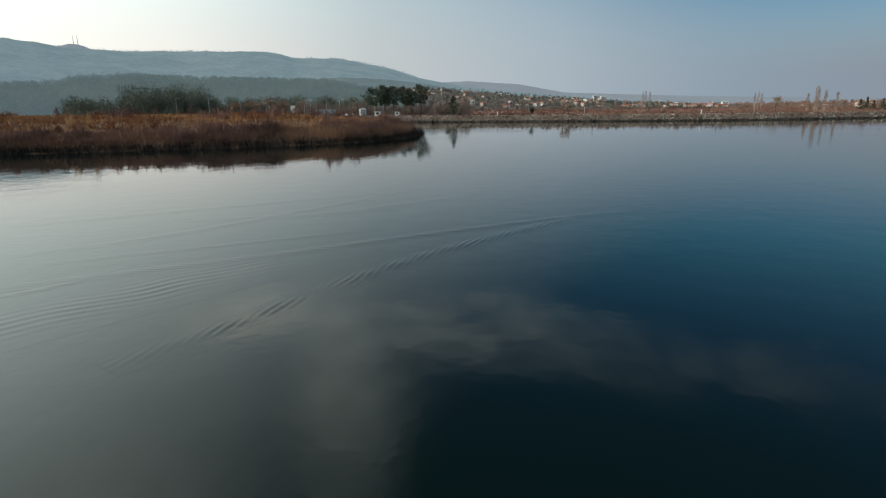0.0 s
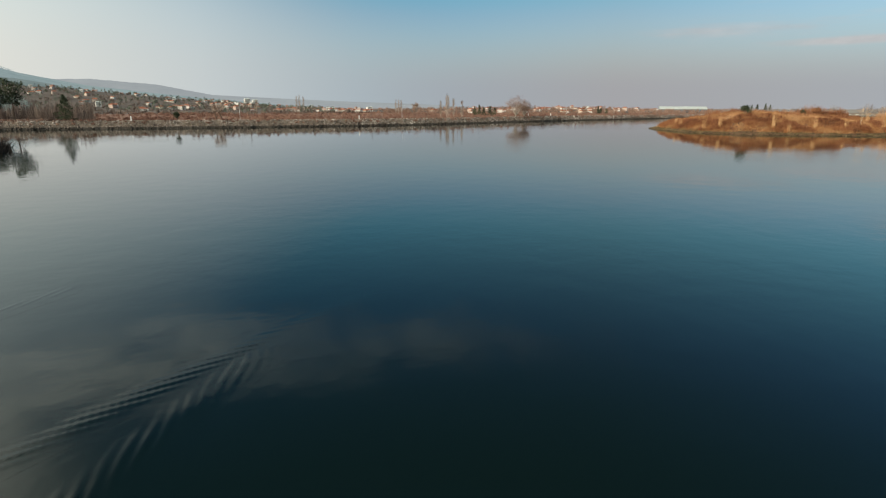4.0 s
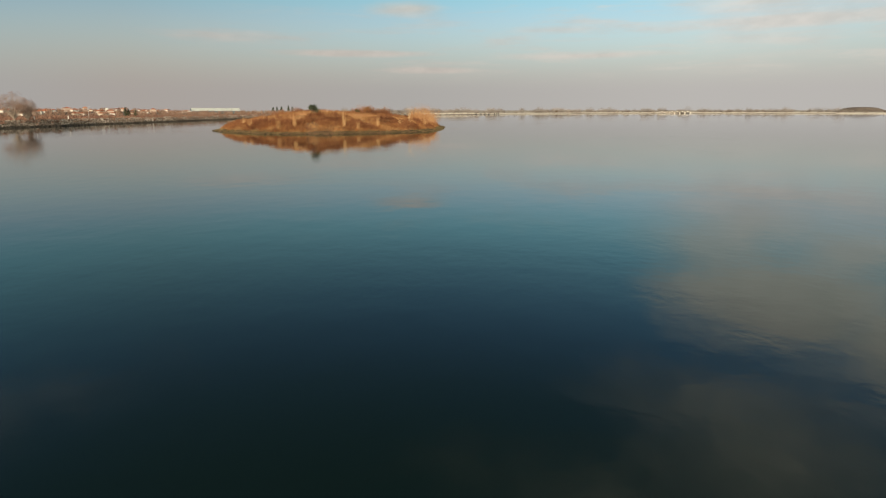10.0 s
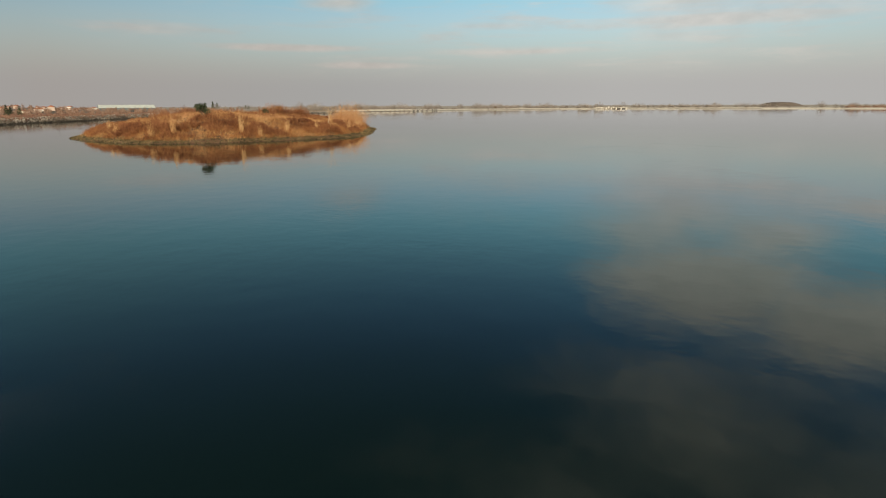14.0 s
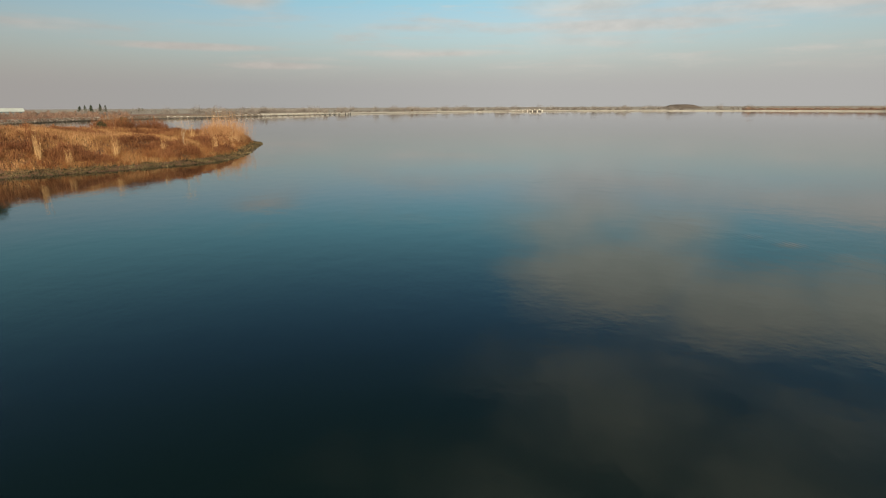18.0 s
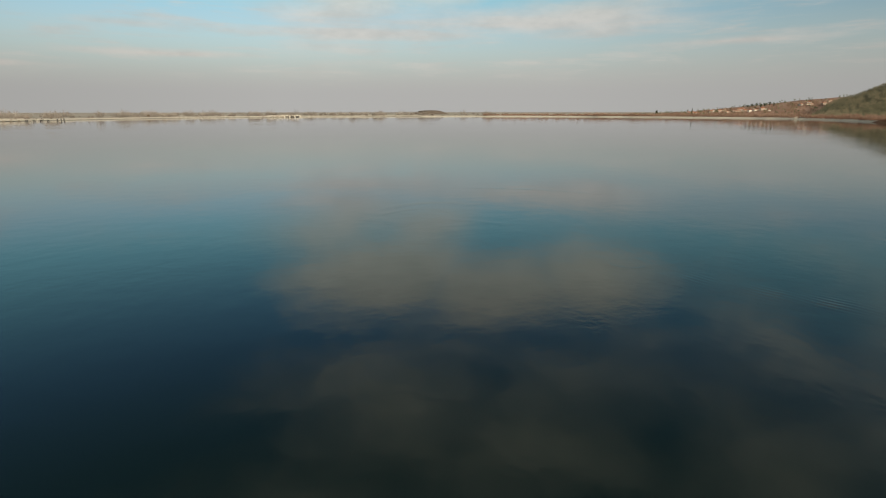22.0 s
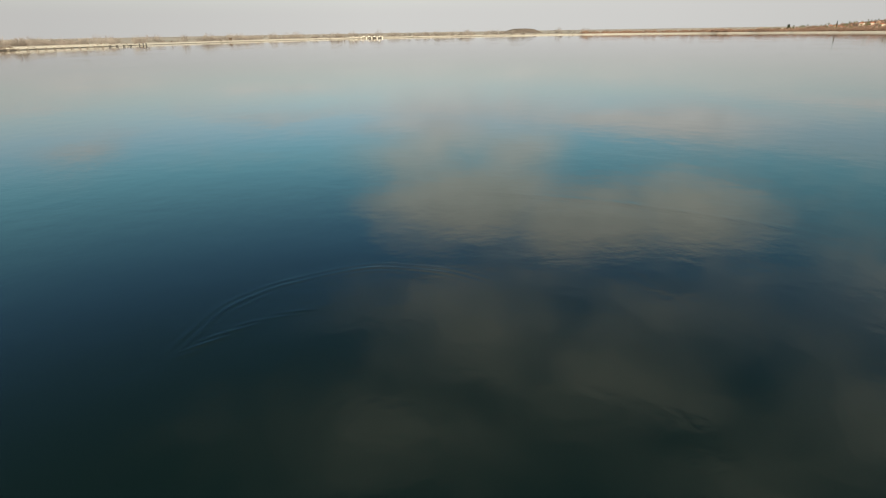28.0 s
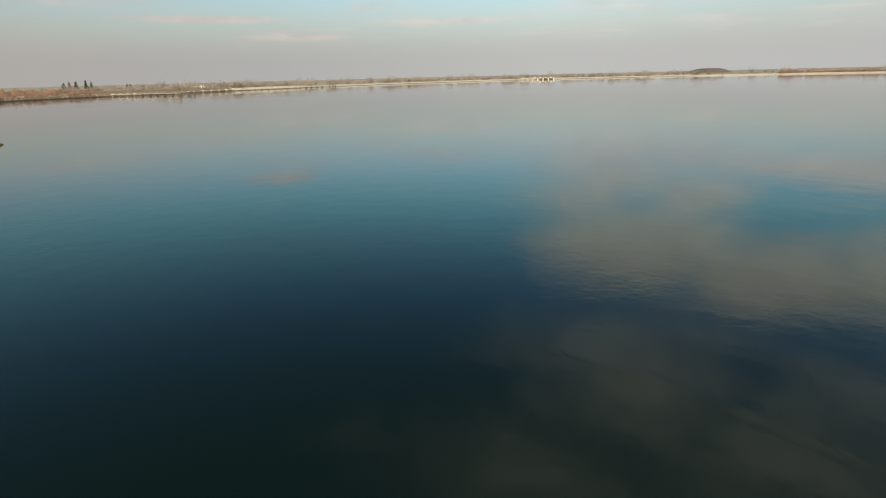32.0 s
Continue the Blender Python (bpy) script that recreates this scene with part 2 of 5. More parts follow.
FIELDS = field_material()
ROCK = two_tone("riprap_stone", (0.11, 0.085, 0.068), (0.27, 0.225, 0.18), 0.5, distance=0.1)
WET_ROCK = two_tone("wet_dark_stone", (0.028, 0.023, 0.017), (0.08, 0.063, 0.046), 0.5, 0.6, distance=0.1)


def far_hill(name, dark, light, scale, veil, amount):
    """Distant wooded slopes, with the haze before them painted in as surface emission."""
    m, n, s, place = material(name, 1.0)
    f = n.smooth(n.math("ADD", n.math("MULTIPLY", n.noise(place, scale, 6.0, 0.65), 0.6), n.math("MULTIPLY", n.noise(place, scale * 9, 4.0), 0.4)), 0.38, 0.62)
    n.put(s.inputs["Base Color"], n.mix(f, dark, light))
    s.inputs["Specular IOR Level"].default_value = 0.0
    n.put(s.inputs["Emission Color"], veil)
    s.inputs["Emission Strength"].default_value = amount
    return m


# last two values: colour and strength of the painted-in haze
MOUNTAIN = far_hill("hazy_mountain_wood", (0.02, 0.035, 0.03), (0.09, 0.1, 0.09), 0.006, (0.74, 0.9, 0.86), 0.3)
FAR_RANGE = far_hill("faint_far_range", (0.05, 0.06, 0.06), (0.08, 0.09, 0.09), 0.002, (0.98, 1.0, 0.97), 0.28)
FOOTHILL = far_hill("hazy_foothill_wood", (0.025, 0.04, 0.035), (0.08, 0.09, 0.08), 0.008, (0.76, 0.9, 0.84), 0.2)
RIDGE = far_hill("hazy_ridge_wood_floor", (0.03, 0.038, 0.022), (0.055, 0.06, 0.035), 0.02, (0.75, 0.9, 0.85), 0.15)
HILL = two_tone("wooded_hill_floor", (0.06, 0.06, 0.036), (0.11, 0.1, 0.06), 0.02, bumpy=0.0)
PALE_SLOPE = two_tone("pale_winter_slope", (0.17, 0.105, 0.08), (0.33, 0.215, 0.165), 0.01, fine=10.0, bumpy=0.0)
BROWN_HILL = two_tone("brown_winter_slope", (0.08, 0.068, 0.06), (0.17, 0.138, 0.118), 0.008, fine=10.0, bumpy=0.0)
GRASS = growth("dry_golden_grass", [(0.0, (0.095, 0.04, 0.018)), (0.3, (0.22, 0.1, 0.042)), (0.7, (0.37, 0.2, 0.086)), (1.0, (0.55, 0.35, 0.175))])
SHOOTS = growth("pinkish_bare_shoots", [(0.0, (0.24, 0.115, 0.05)), (0.5, (0.4, 0.21, 0.1)), (1.0, (0.58, 0.37, 0.2))])
RUST = growth("rusty_brown_scrub", [(0.0, (0.075, 0.028, 0.016)), (0.5, (0.2, 0.082, 0.038)), (1.0, (0.36, 0.18, 0.082))])
TUSSOCK = growth("orange_tussock_blades", [(0.0, (0.13, 0.045, 0.018)), (0.5, (0.29, 0.12, 0.045)), (1.0, (0.46, 0.25, 0.11))], patch=0.2)
STRAW = growth("pale_straw_reed", [(0.0, (0.34, 0.19, 0.085)), (0.5, (0.48, 0.29, 0.135)), (1.0, (0.63, 0.43, 0.23))])
REEDS = growth("russet_reed_bed", [(0.0, (0.13, 0.07, 0.045)), (0.5, (0.29, 0.16, 0.095)), (1.0, (0.48, 0.3, 0.175))], patch=0.05)
THICKET = growth("purplish_bare_twigs", [(0.0, (0.085, 0.05, 0.045)), (0.5, (0.19, 0.11, 0.09)), (1.0, (0.33, 0.2, 0.15))], patch=0.06)
MOSS = growth("mossy_shore_stone", [(0.0, (0.025, 0.021, 0.012)), (0.5, (0.075, 0.058, 0.028)), (0.85, (0.15, 0.115, 0.06)), (1.0, (0.3, 0.24, 0.14))], rough=0.85, patch=0.3)
BANK_STONE = growth("bank_stone", [(0.0, (0.12, 0.095, 0.078)), (0.4, (0.25, 0.21, 0.175)), (0.8, (0.41, 0.37, 0.325)), (1.0, (0.64, 0.6, 0.54))], patch=0.09)
SCRUB = growth("bare_brown_bushes", [(0.0, (0.12, 0.066, 0.05)), (0.5, (0.22, 0.125, 0.093)), (1.0, (0.33, 0.215, 0.16))], patch=0.02)
NEEDLES = growth("dark_green_needles", [(0.0, (0.02, 0.03, 0.018)), (0.5, (0.045, 0.06, 0.032)), (1.0, (0.085, 0.1, 0.05))], patch=0.2)
RIDGE_LEAF = growth("hazy_wood_foliage", [(0.0, (0.03, 0.042, 0.022)), (0.5, (0.06, 0.075, 0.038)), (1.0, (0.1, 0.105, 0.055))], patch=0.012, veil=0.15)
CREST_LEAF = growth("hazy_crest_foliage", [(0.0, (0.03, 0.05, 0.05)), (1.0, (0.06, 0.08, 0.075))], patch=0.012, veil=0.32)
WOOD_LEAF = growth("olive_wood_foliage", [(0.0, (0.06, 0.075, 0.04)), (0.5, (0.12, 0.13, 0.07)), (1.0, (0.2, 0.19, 0.11))], patch=0.012)
TWIGS = growth("bare_grey_twigs", [(0.0, (0.16, 0.1, 0.07)), (0.5, (0.3, 0.21, 0.15)), (1.0, (0.42, 0.32, 0.24))], patch=0.3)
BELT_LEAF = growth("lakeside_pine_foliage", [(0.0, (0.08, 0.1, 0.075)), (0.5, (0.13, 0.15, 0.115)), (1.0, (0.18, 0.19, 0.15))], patch=0.012)
# pine colour lightened past real foliage, with the hill's haze in it
HILL_LEAF = growth("hazy_grey_green_pines", [(0.0, (0.1, 0.1, 0.065)), (0.5, (0.19, 0.175, 0.12)), (1.0, (0.31, 0.26, 0.185))], patch=0.012)
SLOPE_SCRUB = growth("grey_brown_slope_scrub", [(0.0, (0.09, 0.07, 0.06)), (0.5, (0.16, 0.125, 0.105)), (1.0, (0.24, 0.195, 0.165))], patch=0.01)
WEEDS = growth("olive_brown_weeds", [(0.0, (0.08, 0.06, 0.03)), (0.5, (0.18, 0.13, 0.06)), (1.0, (0.32, 0.22, 0.11))], patch=0.2)
ROOT_SHADE = growth("reed_root_shade", [(0.0, (0.018, 0.014, 0.012)), (0.6, (0.045, 0.034, 0.028)), (1.0, (0.12, 0.09, 0.07))], patch=0.1)
GREY_TWIGS = growth("grey_hazy_twigs", [(0.0, (0.13, 0.115, 0.105)), (0.5, (0.21, 0.19, 0.175)), (1.0, (0.32, 0.29, 0.265))], patch=0.05)
ROUND_TWIGS = growth("brown_grey_twigs", [(0.0, (0.13, 0.08, 0.06)), (0.5, (0.24, 0.155, 0.12)), (1.0, (0.38, 0.27, 0.21))], patch=0.3)
PALE_TWIGS = growth("pale_hazy_twigs", [(0.0, (0.3, 0.23, 0.18)), (0.5, (0.45, 0.36, 0.29)), (1.0, (0.58, 0.49, 0.41))], patch=0.3)
PALE_TRUNK = two_tone("pale_grey_bark", (0.28, 0.23, 0.19), (0.45, 0.39, 0.33), 2.0, distance=0.02)
BARK = two_tone("brown_bark", (0.06, 0.045, 0.033), (0.16, 0.12, 0.09), 3.0, distance=0.02)
PALE_BARK = two_tone("pale_dead_bark", (0.4, 0.34, 0.24), (0.68, 0.6, 0.46), 3.0, distance=0.02)
PLASTER = {k: two_tone(k + "_plaster", tuple(0.75 * x for x in c), c, 0.6, fine=8.0, distance=0.01) for k, c in (("white", (0.66, 0.64, 0.6)), ("cream", (0.58, 0.53, 0.44)), ("salmon", (0.5, 0.41, 0.35)))}
TILES = two_tone("red_roof_tiles", (0.2, 0.07, 0.04), (0.42, 0.17, 0.1), 0.8, fine=10.0, distance=0.02)
SHEET_ROOF = two_tone("pale_sheet_roof", (0.4, 0.44, 0.42), (0.58, 0.61, 0.58), 0.2, 0.5, distance=0.01)
BLUE_WALL = two_tone("faded_blue_cladding", (0.07, 0.12, 0.15), (0.13, 0.19, 0.22), 0.4, distance=0.01)
CONCRETE = two_tone("weathered_concrete", (0.33, 0.305, 0.265), (0.54, 0.51, 0.46), 0.5, distance=0.02)
PILE_CONCRETE = two_tone("stained_pile_concrete", (0.13, 0.115, 0.1), (0.3, 0.27, 0.23), 0.7, distance=0.02)
WHITE_CONCRETE = two_tone("whitewashed_concrete", (0.5, 0.485, 0.44), (0.72, 0.7, 0.65), 0.8, distance=0.02)
GREY_PANEL = two_tone("faded_grey_sheet", (0.12, 0.135, 0.14), (0.2, 0.215, 0.22), 0.6, 0.6, distance=0.01)
DARK_STEEL = two_tone("dark_painted_steel", (0.03, 0.03, 0.03), (0.08, 0.075, 0.07), 1.0, 0.5, distance=0.01)
GALVANISED = two_tone("galvanised_steel", (0.35, 0.36, 0.37), (0.55, 0.56, 0.57), 1.0, 0.45, distance=0.01)
PAINT_WHITE = two_tone("white_paint", (0.56, 0.56, 0.54), (0.74, 0.74, 0.72), 1.0, 0.5, distance=0.005)
TYRE = two_tone("black_rubber", (0.012, 0.012, 0.012), (0.03, 0.03, 0.03), 3.0, distance=0.005)
ROAD = two_tone("asphalt_road", (0.045, 0.045, 0.045), (0.09, 0.088, 0.085), 0.3, distance=0.01)


def pane_material():
    m, n, s, place = material("window_glass", 0.08)
    n.put(s.inputs["Base Color"], n.mix(n.noise(place, 0.8), (0.02, 0.025, 0.03), (0.05, 0.06, 0.07)))
    return m


PANE = pane_material()


# ---- helpers for meshes ----
def mesh_of(name, verts, faces, mat, smooth=False):
    """Mesh data from vertices and faces, as lists or as arrays."""
    me = bpy.data.meshes.new(name)
    if isinstance(faces, np.ndarray):
        verts = np.asarray(verts, np.float32)
        k = faces.shape[1]
        me.vertices.add(len(verts))
        me.vertices.foreach_set("co", verts.ravel())
        me.loops.add(faces.size)
        me.loops.foreach_set("vertex_index", faces.astype(np.int32).ravel())
        me.polygons.add(len(faces))
        me.polygons.foreach_set("loop_start", np.arange(0, faces.size, k, dtype=np.int32))
        me.update(calc_edges=True)
    else:
        me.from_pydata([tuple(v) for v in verts], [], faces)
    if smooth:
        me.polygons.foreach_set("use_smooth", np.ones(len(me.polygons), bool))
    if mat:
        me.materials.append(mat)
    me.validate()
    return me


def solid(name, verts, faces, mat, parent=None, label="", smooth=False):
    ob = new(name, mesh_of(name, verts, faces, mat, smooth))
    ob.parent = parent
    return tagged(ob, label)


def resample(line, step, closed=False):
    """A line with points about step apart, corners rounded."""
    p = np.array(line, float)
    if closed:
        p = np.vstack([p, p[:1]])
    for _ in range(2):
        q = np.empty((2 * len(p) - 2, p.shape[1]))
        q[0::2], q[1::2] = 0.75 * p[:-1] + 0.25 * p[1:], 0.25 * p[:-1] + 0.75 * p[1:]
        p = np.vstack([q, q[:1]]) if closed else np.vstack([p[:1], q, p[-1:]])
    s = np.r_[0, np.cumsum(np.hypot(*np.diff(p[:, :2], axis=0).T))]
    at = np.linspace(0, s[-1], max(2, int(s[-1] / step)) + (0 if closed else 1))
    out = np.stack([np.interp(at, s, p[:, i]) for i in range(p.shape[1])], -1)
    return out[:-1] if closed else out


def wobble(x, y, scale, seed=0.0):
    return noise.noise(Vector((x * scale, y * scale, seed)))


def tufts(rng, base, height, spread, blades, width, lean=0.35):
    """Upright blades of grass or stems: for each base point a bunch of thin triangles. Vertices and faces."""
    n = len(base) * blades
    b = np.repeat(base, blades, 0) + np.c_[rng.normal(0, 1, (n, 2)) * np.repeat(spread, blades)[:, None], np.zeros(n)]
    h = np.repeat(height, blades) * rng.uniform(0.55, 1.1, n)
    a = rng.uniform(0, 2 * np.pi, n)
    tip = b + np.c_[rng.normal(0, lean, (n, 2)) * h[:, None], h]
    side = np.c_[np.cos(a), np.sin(a), np.zeros(n)] * (width * rng.uniform(0.6, 1.4, n))[:, None]
    v = np.stack([b - side, b + side, tip], 1).reshape(-1, 3)
    return v, np.arange(3 * n).reshape(-1, 3)


def rocks(rng, centres, size):
    """Angular stones: a rough eight-sided lump round each centre. Vertices and faces."""
    unit = np.array([(1, 0, 0), (-1, 0, 0), (0, 1, 0), (0, -1, 0), (0, 0, 1), (0, 0, -1)], float)
    tri = np.array([(0, 2, 4), (2, 1, 4), (1, 3, 4), (3, 0, 4), (2, 0, 5), (1, 2, 5), (3, 1, 5), (0, 3, 5)])
    n = len(centres)
    v = unit[None] * size[:, None, None] * rng.uniform(0.55, 1.2, (n, 6, 1)) * np.array([1, 1, 0.7])
    v += rng.normal(0, 0.16, (n, 6, 3)) * size[:, None, None]
    a = rng.uniform(0, 6.28, n)
    c, s = np.cos(a)[:, None], np.sin(a)[:, None]
    v = np.stack([v[..., 0] * c - v[..., 1] * s, v[..., 0] * s + v[..., 1] * c, v[..., 2]], -1) + centres[:, None]
    f = tri[None] + 6 * np.arange(n)[:, None, None]
    return v.reshape(-1, 3), f.reshape(-1, 3)


# ---- the lake, its shore and the land to the horizon ----
SHORE = [
    (-420, -420), (-330, -160), (-220, -10), (-140, 66), (-117, 88), (-99, 101), (-80, 117), (-59, 136), (-43, 154), (-46, 172), (-62, 196), (-85, 230), (-104, 262),
    (-106, 284), (-84, 286), (-26, 284), (57, 285), (107, 295), (150, 314), (184, 334), (254, 357), (330, 382), (401, 405), (476, 436), (536, 450), (594, 449),
    (655, 432), (741, 407), (865, 370), (960, 336), (1095, 268), (1215, 165), (1295, 25), (1305, -139), (1268, -320), (1162, -492), (996, -588), (870, -640), (716, -662),
    (594, -577), (472, -480), (380, -450), (250, -520), (0, -560), (-250, -520),
]
GROUND_Z, CREST = 1.0, 3.0
shore = resample(SHORE, 6.0, closed=True)
water = tagged(solid("water", [(-4900, -4900, 0), (4900, -4900, 0), (4900, 4900, 0), (-4900, 4900, 0)], [(0, 1, 2, 3)], WATER), "calm dark lake water mirroring the pale sky", "water", kind="structure")
away = np.roll(shore, -1, 0) - np.roll(shore, 1, 0)
away = np.c_[-away[:, 1], away[:, 0]] / np.linalg.norm(away, axis=1)[:, None]
# the shore runs clockwise, so the land lies to its left
inner = shore + away * 14.5


def ground_sheet():
    """One flat sheet from the bank's crest to the horizon."""
    bm = bmesh.new()
    rim = [bm.verts.new((x, y, GROUND_Z)) for x, y in inner]
    far = [bm.verts.new((4900 * math.cos(a), 4900 * math.sin(a), GROUND_Z)) for a in np.linspace(0, 2 * math.pi, 64, endpoint=False)]
    edges = [bm.edges.new((loop[i], loop[(i + 1) % len(loop)])) for loop in (rim, far) for i in range(len(loop))]
    bmesh.ops.triangle_fill(bm, use_beauty=True, use_dissolve=False, edges=edges, normal=(0, 0, 1))
    me = bpy.data.meshes.new("ground")
    bm.to_mesh(me)
    bm.free()
    me.materials.append(FIELDS)
    return tagged(new("ground", me), "flat reddish brown winter scrubland behind the lake shore", "ground", kind="structure")


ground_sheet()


def bank():
    """The sloping bank all round the lake, from below the water to the crest."""
    steps = [(-3.0, -1.2), (0.0, 0.0), (1.3, 0.68), (2.6, 1.35), (6.0, CREST + 0.2), (9.0, CREST + 0.25), (14.8, GROUND_Z - 0.15)]
    n, v, f = len(shore), [], []
    low = np.clip((np.hypot(shore[:, 0] + 150, shore[:, 1] - 110) - 150) / 40, 0.25, 1.0)
    low = np.where(shore[:, 1] < -250, 0.6, np.where(shore[:, 0] > 930, 0.66, low))
    for i, ((x, y), (dx, dy)) in enumerate(zip(shore, away)):
        for o, z in steps:
            j = wobble(x + o * 3, y, 0.15) * 0.5
            v.append((x + dx * (o + j), y + dy * (o + j), (z if z < 0 else z * low[i]) + (0.15 * wobble(x, y + o, 0.4) if z > 0 else 0)))
    k = len(steps)
    for i in range(n):
        for j in range(k - 1):
            a, b = i * k + j, ((i + 1) % n) * k + j
            f.append((a, b, b + 1, a + 1))
    ob = solid("shore_bank", v, f, WET_ROCK)
    ob.data.materials.append(ROCK)
    ob.data.materials.append(CONCRETE)
    ob.data.materials.append(EARTH)
    for q, (a, *_) in zip(ob.data.polygons, f):
        x, y = shore[a // k]
        q.material_index = (3 if x < 540 else 2) if y < -250 else (0 if a % k < 2 else (2 if x > 800 else 1))
    return tagged(ob, "sloping stone bank along the lake shore", "embankment", kind="structure")


bank()


def ridge(name, label, stops, distance, depth, mat, rough, seed, eye=(0.0, 0.0), back=0.0, category="hill"):
    """A ridge: crest heights (degrees above the lake's eye level) at headings, at a distance. Returns its object and the height over a place."""
    heads = np.arange(stops[0][0], stops[-1][0] + 0.01, 0.2)
    rows = 18

    def surface(a, u):
        e = float(np.interp(a, [s[0] for s in stops], [s[1] for s in stops]))
        top = max(0.0, distance * math.tan(radians(e)) + 7)
        d = distance - depth * (1 - u)
        x, y = eye[0] + math.sin(radians(a)) * d, eye[1] + math.cos(radians(a)) * d
        shape = (3 * u * u - 2 * u ** 3) if u <= 1 else max(0.0, 1 - ((u - 1) * depth / max(back, 1)) ** 2)
        folds = 1 + rough * (1.5 * wobble(x, y, 4.0 / depth, seed) + 0.6 * wobble(x, y, 12.0 / depth, seed)) * (1 - u if u <= 1 else 0)
        return x, y, GROUND_Z - 0.3 + top * shape * folds + top * 0.02 * wobble(x, y, 25.0 / depth, seed) * min(u, 1)

    us = list(np.linspace(0, 1, rows)) + ([1 + back / depth * k for k in (0.3, 0.65, 1.0)] if back else [])
    v = [surface(a, u) for a in heads for u in us]
    k = len(us)
    f = [(i * k + j, i * k + k + j, i * k + k + j + 1, i * k + j + 1) for i in range(len(heads) - 1) for j in range(k - 1)]
    return tagged(solid(name, v, f, mat, smooth=True), label, category, kind="structure"), surface


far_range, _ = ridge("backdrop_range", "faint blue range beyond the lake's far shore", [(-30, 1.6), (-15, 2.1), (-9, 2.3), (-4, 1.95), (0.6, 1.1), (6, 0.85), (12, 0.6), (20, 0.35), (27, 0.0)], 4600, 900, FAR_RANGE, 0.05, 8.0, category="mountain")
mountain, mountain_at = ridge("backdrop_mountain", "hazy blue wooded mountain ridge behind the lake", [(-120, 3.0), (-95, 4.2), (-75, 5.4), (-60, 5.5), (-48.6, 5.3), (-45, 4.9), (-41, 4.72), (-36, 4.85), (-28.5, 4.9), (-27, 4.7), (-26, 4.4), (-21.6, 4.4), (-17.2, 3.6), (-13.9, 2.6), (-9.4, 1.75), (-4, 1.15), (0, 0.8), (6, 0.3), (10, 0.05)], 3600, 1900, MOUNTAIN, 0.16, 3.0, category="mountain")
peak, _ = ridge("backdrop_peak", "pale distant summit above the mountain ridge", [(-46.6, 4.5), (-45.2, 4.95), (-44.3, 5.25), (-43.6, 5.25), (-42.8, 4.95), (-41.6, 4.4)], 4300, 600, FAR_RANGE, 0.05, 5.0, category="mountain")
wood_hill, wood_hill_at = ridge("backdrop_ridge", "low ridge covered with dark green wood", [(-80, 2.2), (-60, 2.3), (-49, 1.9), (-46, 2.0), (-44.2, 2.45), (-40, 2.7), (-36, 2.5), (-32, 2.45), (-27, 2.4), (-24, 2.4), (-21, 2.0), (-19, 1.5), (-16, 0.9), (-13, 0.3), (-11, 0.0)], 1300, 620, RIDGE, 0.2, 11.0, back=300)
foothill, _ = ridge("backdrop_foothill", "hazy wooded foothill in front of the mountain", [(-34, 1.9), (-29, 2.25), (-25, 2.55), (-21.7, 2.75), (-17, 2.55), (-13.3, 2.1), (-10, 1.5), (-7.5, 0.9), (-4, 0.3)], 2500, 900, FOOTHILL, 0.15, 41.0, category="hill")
town_hill, town_hill_at = ridge("town_slope", "brown slope that carries the hillside town", [(-22, 1.6), (-16, 1.7), (-12.2, 1.55), (-8.8, 1.3), (-2.1, 0.7), (3, 0.35), (6, 0.1), (12, -0.1), (20, -0.25)], 1700, 1000, BROWN_HILL, 0.12, 17.0, back=300)
right_hill, right_hill_at = ridge("pine_hill", "steep hill covered with dark green pine wood", [(140.4, -0.4), (141.4, -0.05), (142.0, 0.4), (142.7, 0.95), (144.1, 1.42), (145.4, 2.02), (147.1, 2.62), (150, 3.3), (155, 4.0), (165, 4.2), (180, 3.6), (200, 2.0), (215, 0.3)], 1330, 340, HILL, 0.15, 23.0, eye=(119, 72), back=300)
village_hill, village_hill_at = ridge("village_slope", "reddish brown slope that carries the village", [(122, -0.45), (128, -0.2), (131, 0.0), (134, 0.32), (137, 0.62), (140, 1.0), (144, 1.3), (150, 1.4), (158, 1.2)], 1600, 430, PALE_SLOPE, 0.1, 29.0, eye=(119, 72), back=250)
village_rise, village_rise_at = ridge("village_rise", "gentle brown rise that carries the lakeside village", [(12, -0.3), (22, -0.08), (30, 0.0), (38, 0.02), (42, -0.2), (56, -0.3)], 1350, 560, BROWN_HILL, 0.1, 37.0, back=300)


# ---- the island ----
ISLAND = [(179.5, 208), (172.5, 194), (168, 180), (166, 168), (170, 157.5), (177, 148.5), (186, 140), (197, 132.5), (208, 128), (221, 129), (245, 138), (262, 144), (269, 147), (274.5, 150.5), (272.5, 155), (266, 164.5), (258, 179), (240, 202), (222, 221), (203, 225), (188, 217)]
island_rim = resample(ISLAND, 2.0, closed=True)


def rim_distance(p):
    """Distance from points to the island's waterline, positive inside."""
    a, b = island_rim, np.roll(island_rim, -1, 0)
    d = np.full(len(p), 1e9)
    inside = np.zeros(len(p), bool)
    for (ax, ay), (bx, by) in zip(a, b):
        ex, ey = bx - ax, by - ay
        t = np.clip(((p[:, 0] - ax) * ex + (p[:, 1] - ay) * ey) / (ex * ex + ey * ey), 0, 1)
        d = np.minimum(d, np.hypot(p[:, 0] - ax - t * ex, p[:, 1] - ay - t * ey))
        cross = ((ay > p[:, 1]) != (by > p[:, 1])) & (p[:, 0] < ex * (p[:, 1] - ay) / (ey if ey else 1e-9) + ax)
        inside ^= cross
    return np.where(inside, d, -d)


